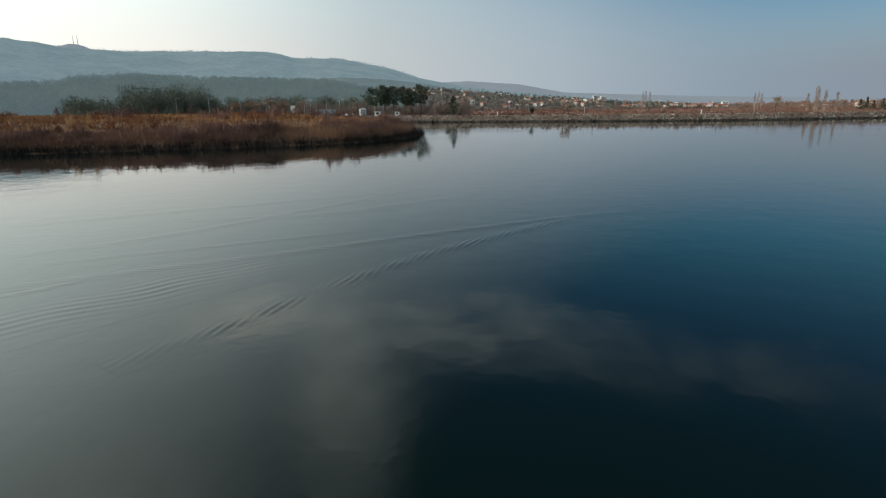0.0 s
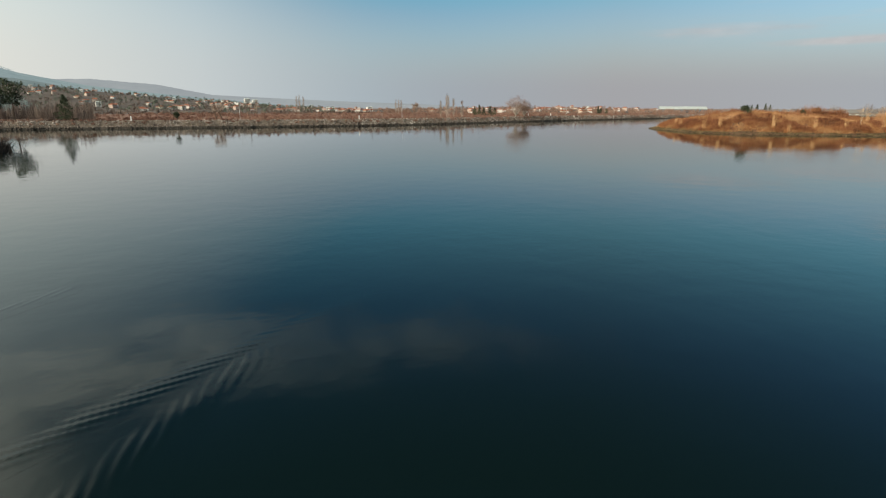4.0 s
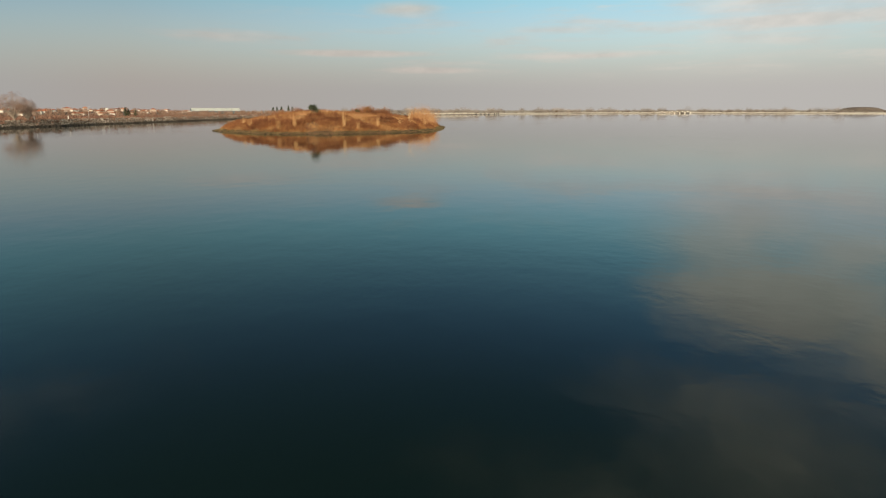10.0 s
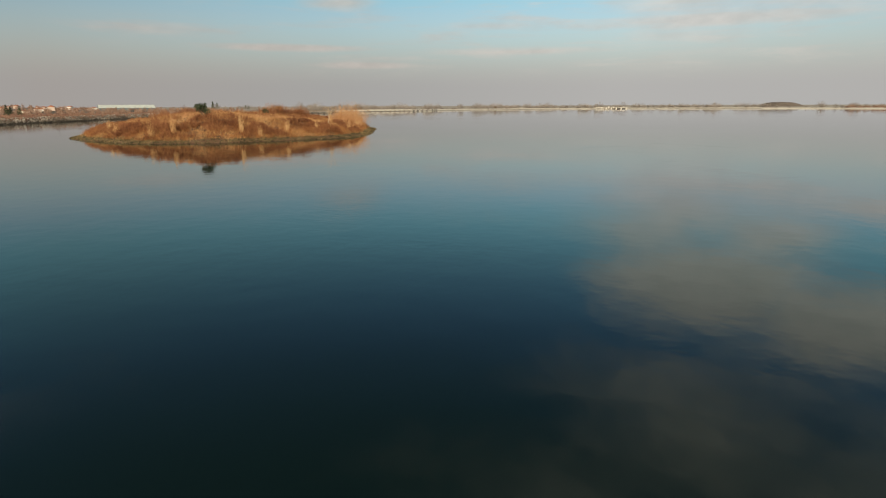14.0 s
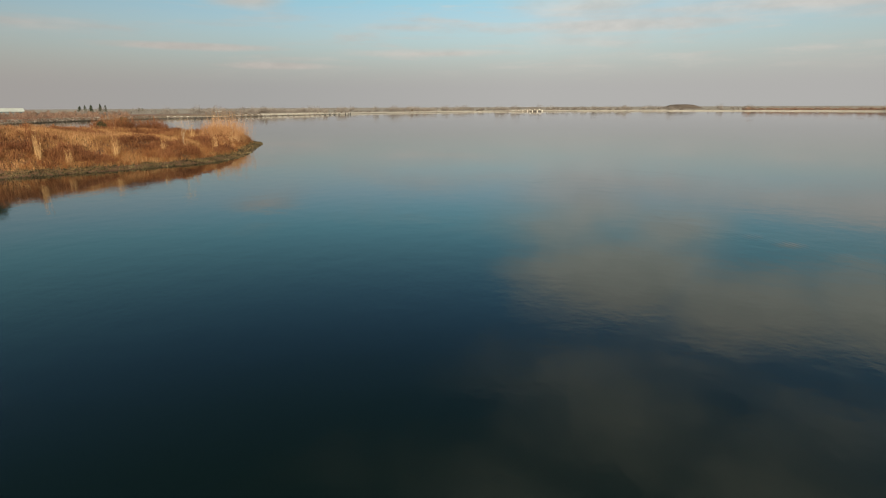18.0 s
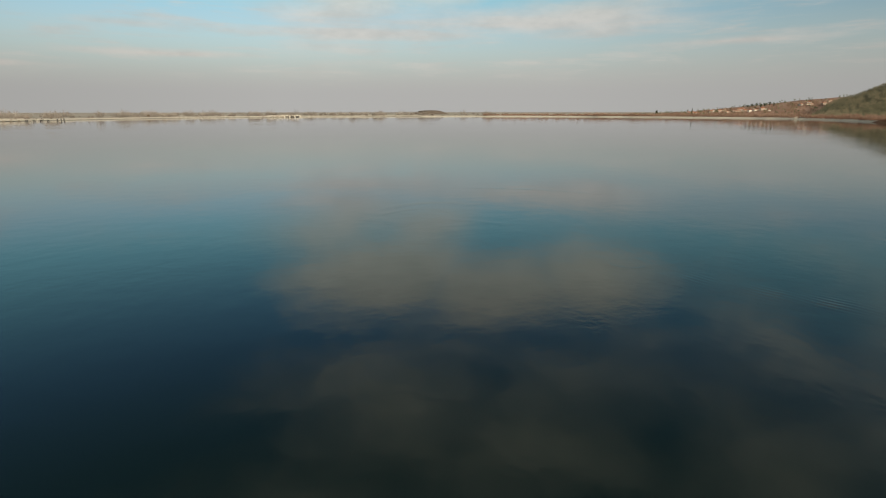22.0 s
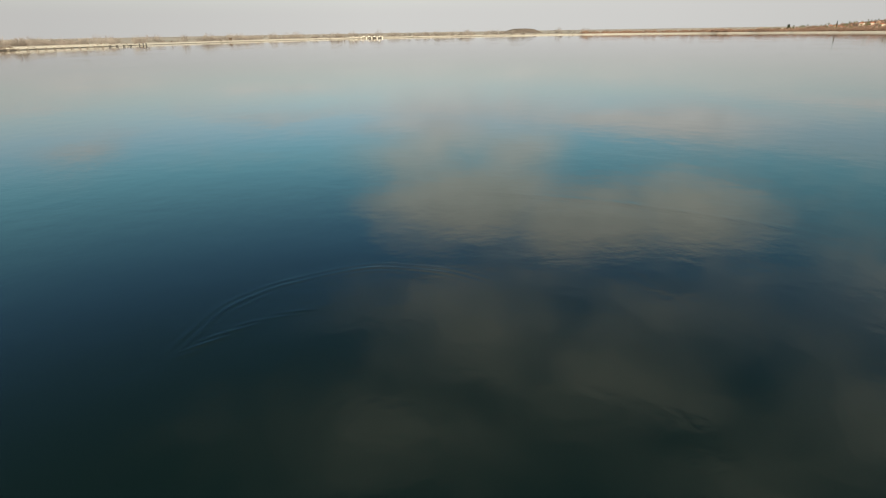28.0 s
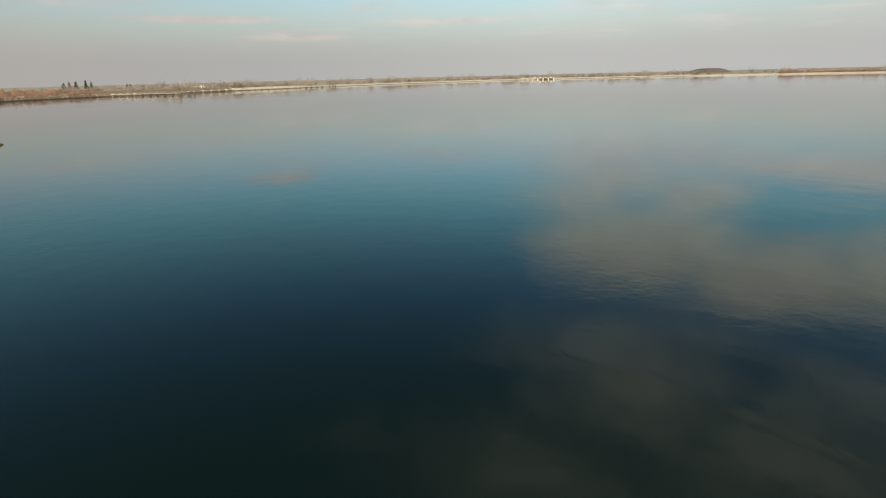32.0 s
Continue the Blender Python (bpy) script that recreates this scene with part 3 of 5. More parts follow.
def island_height(p):
    d = rim_distance(p)
    z = np.interp(d, [-4, 0, 3.8, 6, 10, 20, 40, 60], [-1.2, 0, 0.75, 1.5, 2.7, 4.6, 6.3, 7.0])
    # a low knoll under the juniper
    z = z + 1.8 * np.exp(-((p[:, 0] - 191) ** 2 + (p[:, 1] - 169) ** 2) / 2 / 13 ** 2) * np.clip((d - 3) / 8, 0, 1)
    return z + np.array([0.5 * wobble(x, y, 0.06) + 0.25 * wobble(x, y, 0.2) for x, y in p[:, :2]]) * np.clip(d / 6, 0, 1), d


def island_ground():
    xs, ys = np.arange(156, 296, 1.5), np.arange(120, 238, 1.5)
    gx, gy = np.meshgrid(xs, ys)
    p = np.c_[gx.ravel(), gy.ravel()]
    z, d = island_height(p)
    idx = np.arange(len(p)).reshape(gx.shape)
    q = np.stack([idx[:-1, :-1], idx[:-1, 1:], idx[1:, 1:], idx[1:, :-1]], -1).reshape(-1, 4)
    q = q[(d[q] > -4).all(1)]
    return tagged(solid("island_ground", np.c_[p, z], q, EARTH, smooth=True), "low grassy island of brown earth in the lake", "island", kind="structure")


island_ground()


# ---- plants on the island and on the reed bed ----
rng = np.random.default_rng(7)


def scatter_inside(poly_distance, box, n, lo, hi):
    """Random places whose distance from the waterline lies between lo and hi."""
    p = np.c_[rng.uniform(box[0], box[1], n), rng.uniform(box[2], box[3], n)]
    d = poly_distance(p)
    return p[(d > lo) & (d < hi)]


def stuff(name, v, f, mat, label, category):
    return tagged(solid(name, v, f, mat), label, category, kind="stuff")


def patches(p, scale, seed, lo, hi):
    """Keeps the places that lie in patches of a wide pattern."""
    w = np.array([wobble(x, y, scale, seed) for x, y in p[:, :2]])
    return p[(w > lo) & (w < hi)]


def domes(r, centres, radius, height, count, width):
    """Twiggy bushes: thin blades that fan out from each bush's foot into a rounded top."""
    n = len(centres) * count
    c = np.repeat(centres, count, 0)
    a, t = r.uniform(0, 2 * np.pi, n), np.sqrt(r.uniform(0, 1, n))
    rad, h = np.repeat(radius, count), np.repeat(height, count)
    reach = t * rad
    top = c + np.c_[np.cos(a) * reach, np.sin(a) * reach, h * np.sqrt(np.maximum(0.05, 1 - 0.8 * t * t)) * r.uniform(0.5, 1.05, n)]
    foot = c + np.c_[np.cos(a) * reach * 0.45, np.sin(a) * reach * 0.45, np.zeros(n) - 0.05]
    b = r.uniform(0, 2 * np.pi, n)
    side = np.c_[np.cos(b), np.sin(b), r.uniform(-0.3, 0.3, n)] * (width * r.uniform(0.6, 1.5, n))[:, None]
    v = np.stack([foot, top - side, top + side], 1).reshape(-1, 3)
    return v, np.arange(3 * n).reshape(-1, 3)


def island_cover():
    box = (162, 300, 122, 236)
    # knee-high dry grass everywhere, taller in patches
    p = scatter_inside(rim_distance, box, 52000, 3.4, 90)
    z, d = island_height(p)
    h = 0.9 + 0.7 * np.array([wobble(x, y, 0.09, 4.0) for x, y in p])
    v, f = tufts(rng, np.c_[p, z - 0.05], np.clip(h, 0.5, 1.7), np.full(len(p), 0.35), 6, 0.055, 0.3)
    stuff("dry_grass", v, f, GRASS, "knee-high dry golden grass all over the island", "grass")
    # rusty scrub, thickest in a belt above the stones
    belt = scatter_inside(rim_distance, box, 14000, 4.4, 13.0)
    p = np.vstack([patches(belt, 0.11, 9.0, -0.1, 2)[:1250], patches(scatter_inside(rim_distance, box, 7000, 15, 90), 0.16, 9.0, 0.1, 2)[:560]])
    z, d = island_height(p)
    v, f = domes(rng, np.c_[p, z], rng.uniform(0.8, 2.2, len(p)), rng.uniform(0.7, 1.7, len(p)) * np.interp(d, [4, 7, 14, 30], [1.1, 1.4, 1.1, 1.0]), 60, 0.04)
    stuff("rusty_scrub", v, f, RUST, "rusty brown leafless scrub in patches on the island", "bush")
    # orange tussocks above the stones
    p = patches(scatter_inside(rim_distance, box, 30000, 3.4, 9.5), 0.16, 17.0, -0.12, 2)[:2300]
    z, d = island_height(p)
    v, f = tufts(rng, np.c_[p, z - 0.05], rng.uniform(0.9, 1.9, len(p)), np.full(len(p), 0.4), 14, 0.03, 0.3)
    stuff("tussock_grass", v, f, TUSSOCK, "orange tussocks of tall dry grass above the shore stones", "grass")
    # a thicket of pale bare shoots on the narrow end
    c = np.c_[rng.uniform(230, 280, 190), np.zeros(190)]
    c[:, 1] = 137 + (c[:, 0] - 236) * 0.36 + rng.uniform(2, 14, 190)
    c = c[rim_distance(c) > 3]
    z, d = island_height(c)
    tall = np.interp(c[:, 0], [230, 242, 252, 259, 266, 274], [1.8, 3.6, 4.0, 8.0, 7.4, 3.2]) * rng.uniform(0.5, 1.1, len(c))
    v, f = domes(rng, np.c_[c, z], tall * 0.4, tall * 1.15, 60, 0.014)
    stuff("bare_thicket", v, f, SHOOTS, "pale bare willow shoots on the island's narrow end", "bush")
    # golden taller grass in the middle
    p = patches(scatter_inside(rim_distance, box, 9000, 10, 90), 0.06, 21.0, 0.08, 2)
    z, d = island_height(p)
    v, f = tufts(rng, np.c_[p, z], np.full(len(p), 1.5), np.full(len(p), 0.7), 7, 0.035, 0.2)
    stuff("tall_golden_grass", v, f, SHOOTS, "tall pale golden grass in drifts on the island", "grass")
    # mossy stones along the waterline
    p = scatter_inside(rim_distance, (154, 278, 118, 240), 60000, -0.4, 4.8)
    p = p[:10000]
    z, d = island_height(p)
    v, f = rocks(rng, np.c_[p, z + 0.02], rng.uniform(0.1, 0.38, len(p)))
    stuff("shore_stones", v, f, MOSS, "mossy olive brown stones scattered along the island's waterline", "stones")
    # short weeds between the stones
    p = patches(scatter_inside(rim_distance, box, 60000, 0.8, 5.0), 0.25, 31.0, -0.1, 2)[:5200]
    z, d = island_height(p)
    v, f = tufts(rng, np.c_[p, z], np.interp(d, [0.8, 5.0], [0.2, 0.6]), np.full(len(p), 0.3), 7, 0.04, 0.5)
    stuff("shore_weeds", v, f, WEEDS, "short olive brown weeds between the island's shore stones", "grass")


island_cover()


def thing(name, label, category, place=(0, 0, 0), group="", kind=""):
    ob = new(name)
    ob.location = place
    ob.empty_display_size = 0.2
    return tagged(ob, label, category, group, kind)


def reed_clump(place, height, seed):
    """A clump of giant cane: stems that fan out from a tight foot, arching leaves and feathery plumes."""
    r = np.random.default_rng(seed)
    root = thing("giant_cane_clump", "tall clump of pale straw-coloured giant cane in dry grass", "reeds", place, "cane clumps on the island")
    n = int(20 + 5 * height)
    a, t = r.uniform(0, 6.28, n), np.sqrt(r.uniform(0, 1, n))
    foot = np.c_[np.cos(a) * t * 0.55, np.sin(a) * t * 0.55, np.full(n, -0.1)]
    flare = 0.1 * height * t * r.uniform(0.3, 1.1, n)
    top = foot + np.c_[np.cos(a) * flare + r.normal(0, 0.12, n), np.sin(a) * flare + r.normal(0, 0.12, n), height * (0.3 + 0.7 * r.uniform(0, 1, n) ** 1.1)]
    side = np.c_[np.cos(a + 1.5), np.sin(a + 1.5), np.zeros(n)] * 0.028
    v = np.stack([foot - side, foot + side, top + side * 0.4, top - side * 0.4], 1).reshape(-1, 3)
    tagged(solid("stems", v, np.arange(4 * n).reshape(-1, 4), STRAW, root), kind="stuff")
    lv, lf = [], []
    for i in range(n):
        for k in range(5):
            u = r.uniform(0.05, 0.85) ** 1.4
            b = foot[i] * (1 - u) + top[i] * u
            ang = r.uniform(0, 6.28)
            out = np.array([math.cos(ang) * 0.75, math.sin(ang) * 0.75, r.uniform(0.1, 0.9)]) * r.uniform(0.3, 0.8)
            j = len(lv)
            lv += [b, b + np.array([0, 0, 0.07]), b + out]
            lf.append((j, j + 1, j + 2))
    tagged(solid("leaves", lv, lf, STRAW, root), kind="stuff")
    m = n // 3
    pv, pf = tufts(r, top[:m], np.full(m, 0.5), np.full(m, 0.04), 4, 0.03, 0.22)
    tagged(solid("plumes", pv, pf, STRAW, root, "fluffy pale plumes"), kind="stuff")
    return root


def on_island(x, y):
    return (x, y, float(island_height(np.array([[x, y]], float))[0][0]))


for i, (x, y, h) in enumerate([(176, 187, 4.0), (171.6, 171, 5.6), (173.8, 165.8, 5.0), (183.9, 151.9, 6.0), (185.6, 147.3, 3.0), (194.6, 144.1, 4.6), (217, 134.8, 3.6), (225.7, 145.7, 4.4), (182.5, 195.5, 3.6), (203, 139, 3.0), (238, 141.5, 3.4), (179.5, 181, 2.8), (209, 137.5, 2.6)]):
    reed_clump(on_island(x, y), h, 100 + i)


def limb(v, f, p, q, r0, r1, sides=5):
    """A tapered round limb from p to q, added to the lists v and f."""
    p, q = Vector(p), Vector(q)
    axis = (q - p).normalized()
    u = axis.orthogonal().normalized()
    w2 = axis.cross(u)
    j = len(v)
    for c, r in ((p, r0), (q, r1)):
        for k in range(sides):
            a = 2 * math.pi * k / sides
            v.append(tuple(c + (u * math.cos(a) + w2 * math.sin(a)) * r))
    for k in range(sides):
        k2 = (k + 1) % sides
        f.append((j + k, j + k2, j + sides + k2, j + sides + k))
    f.append(tuple(range(j + sides, j + 2 * sides)))


def leaf_cloud(r, lobes, per, size):
    """Leaves or needle tufts on the outside and inside of rounded lobes (x, y, z, rx, ry, rz)."""
    out = []
    for x, y, z, rx, ry, rz in lobes:
        d = r.normal(0, 1, (per, 3))
        d /= np.linalg.norm(d, axis=1)[:, None]
        d *= r.uniform(0.55, 1.0, per)[:, None] * (1 + 0.15 * np.sin(d[:, :1] * 5 + x) * np.cos(d[:, 1:2] * 4 + z))
        out.append(d * np.array([rx, ry, rz]) + np.array([x, y, z]))
    c = np.vstack(out)
    n = len(c)
    a, b = r.normal(0, 1, (n, 3)), r.normal(0, 1, (n, 3))
    a *= (size / np.linalg.norm(a, axis=1))[:, None]
    b *= (size / np.linalg.norm(b, axis=1))[:, None]
    v = np.stack([c - a, c + a * 0.6 + b * 0.5, c + b], 1).reshape(-1, 3)
    return v, np.arange(3 * n).reshape(-1, 3)


def bare_tree(place, height, spread, label, seed, mat=None, bark=None, levels=4, fork=3, stem=0.34, droop=0.0, twig=0.05, name="bare_tree", group="", wide=0.0, girth=0.022):
    """A leafless tree: trunk, forking limbs and a haze of twigs."""
    r = random.Random(seed)
    root = thing(name, label, "tree", place, group)
    tv, tf, cv, cf = [], [], [], []

    def grow(p, way, length, rad, level):
        q = p + way * length
        limb(tv, tf, p, q, rad, rad * 0.65, 5 if level < 2 else 3)
        if level >= levels:
            for _ in range(5):
                d = Vector((r.gauss(0, 1), r.gauss(0, 1), r.gauss(0.5 - droop, 0.7))).normalized()
                e = q + d * length * r.uniform(0.6, 1.3)
                s = d.orthogonal().normalized() * twig
                j = len(cv)
                cv.extend([tuple(q - way * length * r.uniform(0, 0.8)), tuple(e - s), tuple(e + s)])
                cf.append((j, j + 1, j + 2))
            return
        for k in range(fork + (1 if level == 0 else 0)):
            side = Vector((r.gauss(0, 1), r.gauss(0, 1), r.gauss(0.1, 0.5))).normalized()
            d = (way * (0.75 if level else 0.7) + side * spread + Vector((0, 0, 0.25))).normalized()
            grow(p + way * length * r.uniform(0.55, 1.0), d, length * r.uniform(0.62, 0.85), rad * 0.55, level + 1)

    grow(Vector((0, 0, -0.3)), Vector((r.gauss(0, 0.04), r.gauss(0, 0.04), 1)).normalized(), height * stem, height * girth, 0)
    # bring the tree to its height, and to its width where one is given
    up = height / max(q[2] for q in cv)
    out = up if not wide else wide / 2 / max(math.hypot(q[0], q[1]) for q in cv)
    tv, cv = [(x * out, y * out, z * up) for x, y, z in tv], [(x * out, y * out, z * up) for x, y, z in cv]
    solid("trunk", tv, tf, bark or BARK, root)
    tagged(solid("crown", cv, cf, mat or TWIGS, root, "haze of fine bare twigs"), kind="stuff")
    return root


def evergreen_bush(place, width, height, seed, label="dark green juniper bush standing in dry grass", category="bush"):
    r = np.random.default_rng(seed)
    root = thing("juniper_bush", label, category, place)
    tv, tf = [], []
    lobes = []
    for k in range(9):
        a, t = r.uniform(0, 6.28), r.uniform(0, 0.6) * width / 2
        z = height * r.uniform(0.3, 0.72)
        lobes.append((math.cos(a) * t, math.sin(a) * t, z, width * 0.2, width * 0.2, height * r.uniform(0.2, 0.32)))
        limb(tv, tf, (0, 0, -0.2), (math.cos(a) * t, math.sin(a) * t, z), 0.09, 0.03, 4)
    solid("trunk", tv, tf, BARK, root)
    v, f = leaf_cloud(r, lobes, 260, 0.2)
    tagged(solid("foliage", v, f, NEEDLES, root), kind="stuff")
    return root


def leafless_bush(place, height, seed):
    """A rounded bush of bare twigs that fan out from its foot."""
    r = np.random.default_rng(seed)
    root = thing("leafless_bush", "leafless brown bush on the island's crest", "bush", place, "bushes on the island")
    tv, tf = [], []
    for k in range(9):
        a, t = k * 2.4, r.uniform(0.2, 0.7) * height
        limb(tv, tf, (0, 0, -0.2), (math.cos(a) * t, math.sin(a) * t, height * r.uniform(0.45, 0.75)), 0.06, 0.02, 4)
    solid("trunk", tv, tf, BARK, root)
    c = np.c_[r.normal(0, 0.35 * height, (7, 2)), np.zeros(7)]
    v, f = domes(r, c, height * r.uniform(0.45, 0.8, 7), height * r.uniform(0.55, 1.0, 7), 130, 0.028)
    tagged(solid("crown", v, f, RUST, root, "haze of fine bare twigs"), kind="stuff")


evergreen_bush(on_island(188.8, 168), 5.4, 4.0, 41)
evergreen_bush(on_island(231, 169), 6.0, 4.4, 42, "low dark evergreen bush on the island's crest")
evergreen_bush(on_island(236, 170), 4.0, 3.6, 43, "low dark evergreen bush on the island's crest")
evergreen_bush(on_island(224, 170), 3.4, 2.6, 44, "small dark bush among the dry grass")
for i, (x, y, hh) in enumerate([(228, 167, 4.0), (234, 164, 3.4), (233, 175, 3.2), (240, 170, 3.0), (226, 172, 3.0), (203, 186, 3.2), (198, 189, 2.6), (221, 188, 3.0), (243, 165, 2.6), (247, 163, 2.2)]):
    leafless_bush(on_island(x, y), hh * 1.25, 60 + i)
bare_tree(on_island(209, 138), 7.6, 0.4, "slender pale dead tree near the island's stony edge", 81, mat=STRAW, bark=PALE_BARK, levels=3, fork=2, twig=0.025, stem=0.5, name="pale_dead_tree", girth=0.009)

# the reed bed on the near shore
PEN = [(-420, -260), (-330, -160), (-220, -10), (-140, 66), (-114, 82), (-95, 91), (-77, 101), (-61, 111), (-49, 121), (-41.5, 136), (-41, 154), (-46, 172), (-62, 196), (-85, 228), (-115, 248), (-170, 260), (-300, 240), (-420, 120)]
pen_rim = resample(PEN, 6.0, closed=True)


def pen_distance(p):
    a, b = pen_rim, np.roll(pen_rim, -1, 0)
    d, inside = np.full(len(p), 1e9), np.zeros(len(p), bool)
    for (ax, ay), (bx, by) in zip(a, b):
        ex, ey = bx - ax, by - ay
        t = np.clip(((p[:, 0] - ax) * ex + (p[:, 1] - ay) * ey) / (ex * ex + ey * ey), 0, 1)
        d = np.minimum(d, np.hypot(p[:, 0] - ax - t * ex, p[:, 1] - ay - t * ey))
        inside ^= ((ay > p[:, 1]) != (by > p[:, 1])) & (p[:, 0] < ex * (p[:, 1] - ay) / (ey if ey else 1e-9) + ax)
    return np.where(inside, d, -d)


def pen_height(p):
    d = pen_distance(p)
    return np.interp(d, [-3, 0, 2, 6, 12, 30, 60], [-1, 0, 0.5, 1.7, 3.8, 5.2, 5.6]) + np.array([0.35 * wobble(x, y, 0.05) for x, y in p[:, :2]]) * np.clip(d / 6, 0, 1), d


def reed_bed():
    xs, ys = np.arange(-424, -38, 3.0), np.arange(-264, 264, 3.0)
    gx, gy = np.meshgrid(xs, ys)
    p = np.c_[gx.ravel(), gy.ravel()]
    z, d = pen_height(p)
    idx = np.arange(len(p)).reshape(gx.shape)
    q = np.stack([idx[:-1, :-1], idx[:-1, 1:], idx[1:, 1:], idx[1:, :-1]], -1).reshape(-1, 4)
    q = q[(d[q] > -3).all(1)]
    tagged(solid("peninsula_ground", np.c_[p, z], q, EARTH, smooth=True), "low peninsula of brown earth under reeds", "ground", kind="structure")
    box = (-260, -40, -20, 262)
    p = scatter_inside(pen_distance, box, 34000, 11.0, 130)
    z, d = pen_height(p)
    v, f = tufts(rng, np.c_[p, z], rng.uniform(0.6, 1.3, len(p)), np.full(len(p), 0.6), 5, 0.08, 0.35)
    stuff("dry_meadow_grass", v, f, GRASS, "dry orange grass on the peninsula behind the reeds", "grass")
    p = np.vstack([scatter_inside(pen_distance, box, 40000, 2.3, 5.0), scatter_inside(pen_distance, box, 44000, 3.0, 13.0)])
    p = p[rng.permutation(len(p))]
    p = p[p[:, 0] + p[:, 1] < 150][:6000]
    z, d = pen_height(p)
    tall = np.interp(d, [0, 2, 4, 10, 13], [2.0, 2.6, 2.6, 1.7, 1.0]) * (1 + 0.8 * np.array([wobble(x, y, 0.1, 2.0) for x, y in p]))
    v, f = tufts(rng, np.c_[p, z - 0.1], np.clip(tall, 0.8, 6), np.full(len(p), 1.0), 15, 0.026, 0.4)
    stuff("reed_belt", v, f, REEDS, "dense russet reeds standing along the peninsula's water edge", "reeds")
    # near-black root tufts that also paint the shade below the overhanging reeds
    p = scatter_inside(pen_distance, box, 90000, -1.0, 2.2)
    p = p[p[:, 0] + p[:, 1] < 150][:7000]
    z, d = pen_height(p)
    v, f = tufts(rng, np.c_[p, z - 0.1], rng.uniform(1.1, 2.3, len(p)), np.full(len(p), 0.5), 10, 0.07, 0.45)
    stuff("reed_foot_shade", v, f, ROOT_SHADE, "dark matted roots and painted overhang shade under the reeds at the waterline", "reeds")
    # leafless bushes of two kinds lean over the reeds, in clusters of uneven height
    p = scatter_inside(pen_distance, box, 16000, 3.0, 11.0)
    p = patches(p[p[:, 0] + p[:, 1] < 160], 0.055, 13.0, -0.3, 2)[:1150]
    z, d = pen_height(p)
    size = 1 + 0.7 * np.array([wobble(x, y, 0.045, 7.0) for x, y in p])
    v, f = domes(rng, np.c_[p, z], rng.uniform(1.4, 3.0, len(p)) * size, rng.uniform(1.4, 2.9, len(p)) * size, 200, 0.02)
    stuff("waterside_bushes", v, f, THICKET, "purplish brown leafless bushes among the reeds at the water", "bush")
    p = patches(scatter_inside(pen_distance, box, 5000, 10, 70), 0.03, 23.0, 0.12, 2)[:150]
    z, d = pen_height(p)
    v, f = domes(rng, np.c_[p, z], rng.uniform(1.2, 2.4, len(p)), rng.uniform(2.4, 5.2, len(p)), 90, 0.035)
    stuff("bare_saplings", v, f, THICKET, "thin leafless saplings standing in the peninsula's meadow", "bush")
    p = patches(scatter_inside(pen_distance, box, 3000, 9, 60), 0.05, 5.0, 0.1, 2)[:260]
    z, d = pen_height(p)
    v, f = domes(rng, np.c_[p, z], rng.uniform(1, 2.6, len(p)), rng.uniform(1.0, 2.6, len(p)), 60, 0.07)
    stuff("meadow_scrub", v, f, RUST, "rusty leafless scrub scattered over the peninsula", "bush")


reed_bed()
for i, (x, y) in enumerate([(-116, 106), (-118, 109), (-114, 110)]):
    reed_clump((x, y, float(pen_height(np.array([[x, y]], float))[0][0])), 3.4, 200 + i)["group"] = "cane clumps on the peninsula"


# ---- stones and scrub along the banks ----
def along(x0, x1, north=True):
    """Which points of the shore line lie on a stretch of it."""
    return [i for i in range(len(shore)) if x0 < shore[i][0] < x1 and (shore[i][1] > 150) == north]


def bank_stones():
    idx = np.array([i for i in along(-100, 640) if shore[i][1] > 270])
    n = 15000
    i = rng.choice(idx, n)
    o = rng.uniform(1.3, 6.8, n)
    base = shore[i] + away[i] * o[:, None] + rng.uniform(-3, 3, (n, 2))
    z = np.interp(o, [0, 2.6, 6, 8.5], [0, 1.35, CREST + 0.2, CREST + 0.25])
    v, f = rocks(rng, np.c_[base, z], rng.uniform(0.2, 0.55, n))
    stuff("riprap_stones", v, f, BANK_STONE, "pale grey riprap stones heaped on the lake bank", "stones")
    n = 5000
    i = rng.choice(idx, n)
    o = rng.uniform(-0.6, 1.5, n)
    v, f = rocks(rng, np.c_[shore[i] + away[i] * o[:, None] + rng.uniform(-3, 3, (n, 2)), np.interp(o, [-3, 0, 2.9], [-1, 0, 1.5])], rng.uniform(0.3, 0.7, n))
    stuff("wet_stones", v, f, WET_ROCK, "dark wet stones at the foot of the lake bank", "stones")


bank_stones()


def scrub(name, label, idx, near, far, count, size, blades, width, mat, seed, clump=0.0):
    """Leafless bushes on the land between two distances behind a stretch of shore."""
    r = np.random.default_rng(seed)
    i = r.choice(idx, count)
    o = near + (far - near) * r.uniform(0, 1, count) ** 1.6
    c = shore[i] + away[i] * o[:, None] + r.normal(0, 1.0, (count, 2)) * np.minimum(6, o)[:, None]
    h = r.uniform(0.5, 1.2, count) * size
    if clump:
        keep = np.array([wobble(x, y, clump, seed) + 0.5 * wobble(x, y, clump * 3, seed) for x, y in c]) > 0.02
        c, o, h = c[keep], o[keep], h[keep] * r.uniform(0.6, 1.4, keep.sum())
        count = len(c)
    z = np.interp(o, [0, 2.6, 6, 9.0, 14.8], [0, 1.35, CREST + 0.2, CREST + 0.25, GROUND_Z])
    v, f = domes(r, np.c_[c, z - 0.1], h * r.uniform(0.6, 1.1, count), h, blades, width)
    stuff(name, v, f, mat, label, "bush")


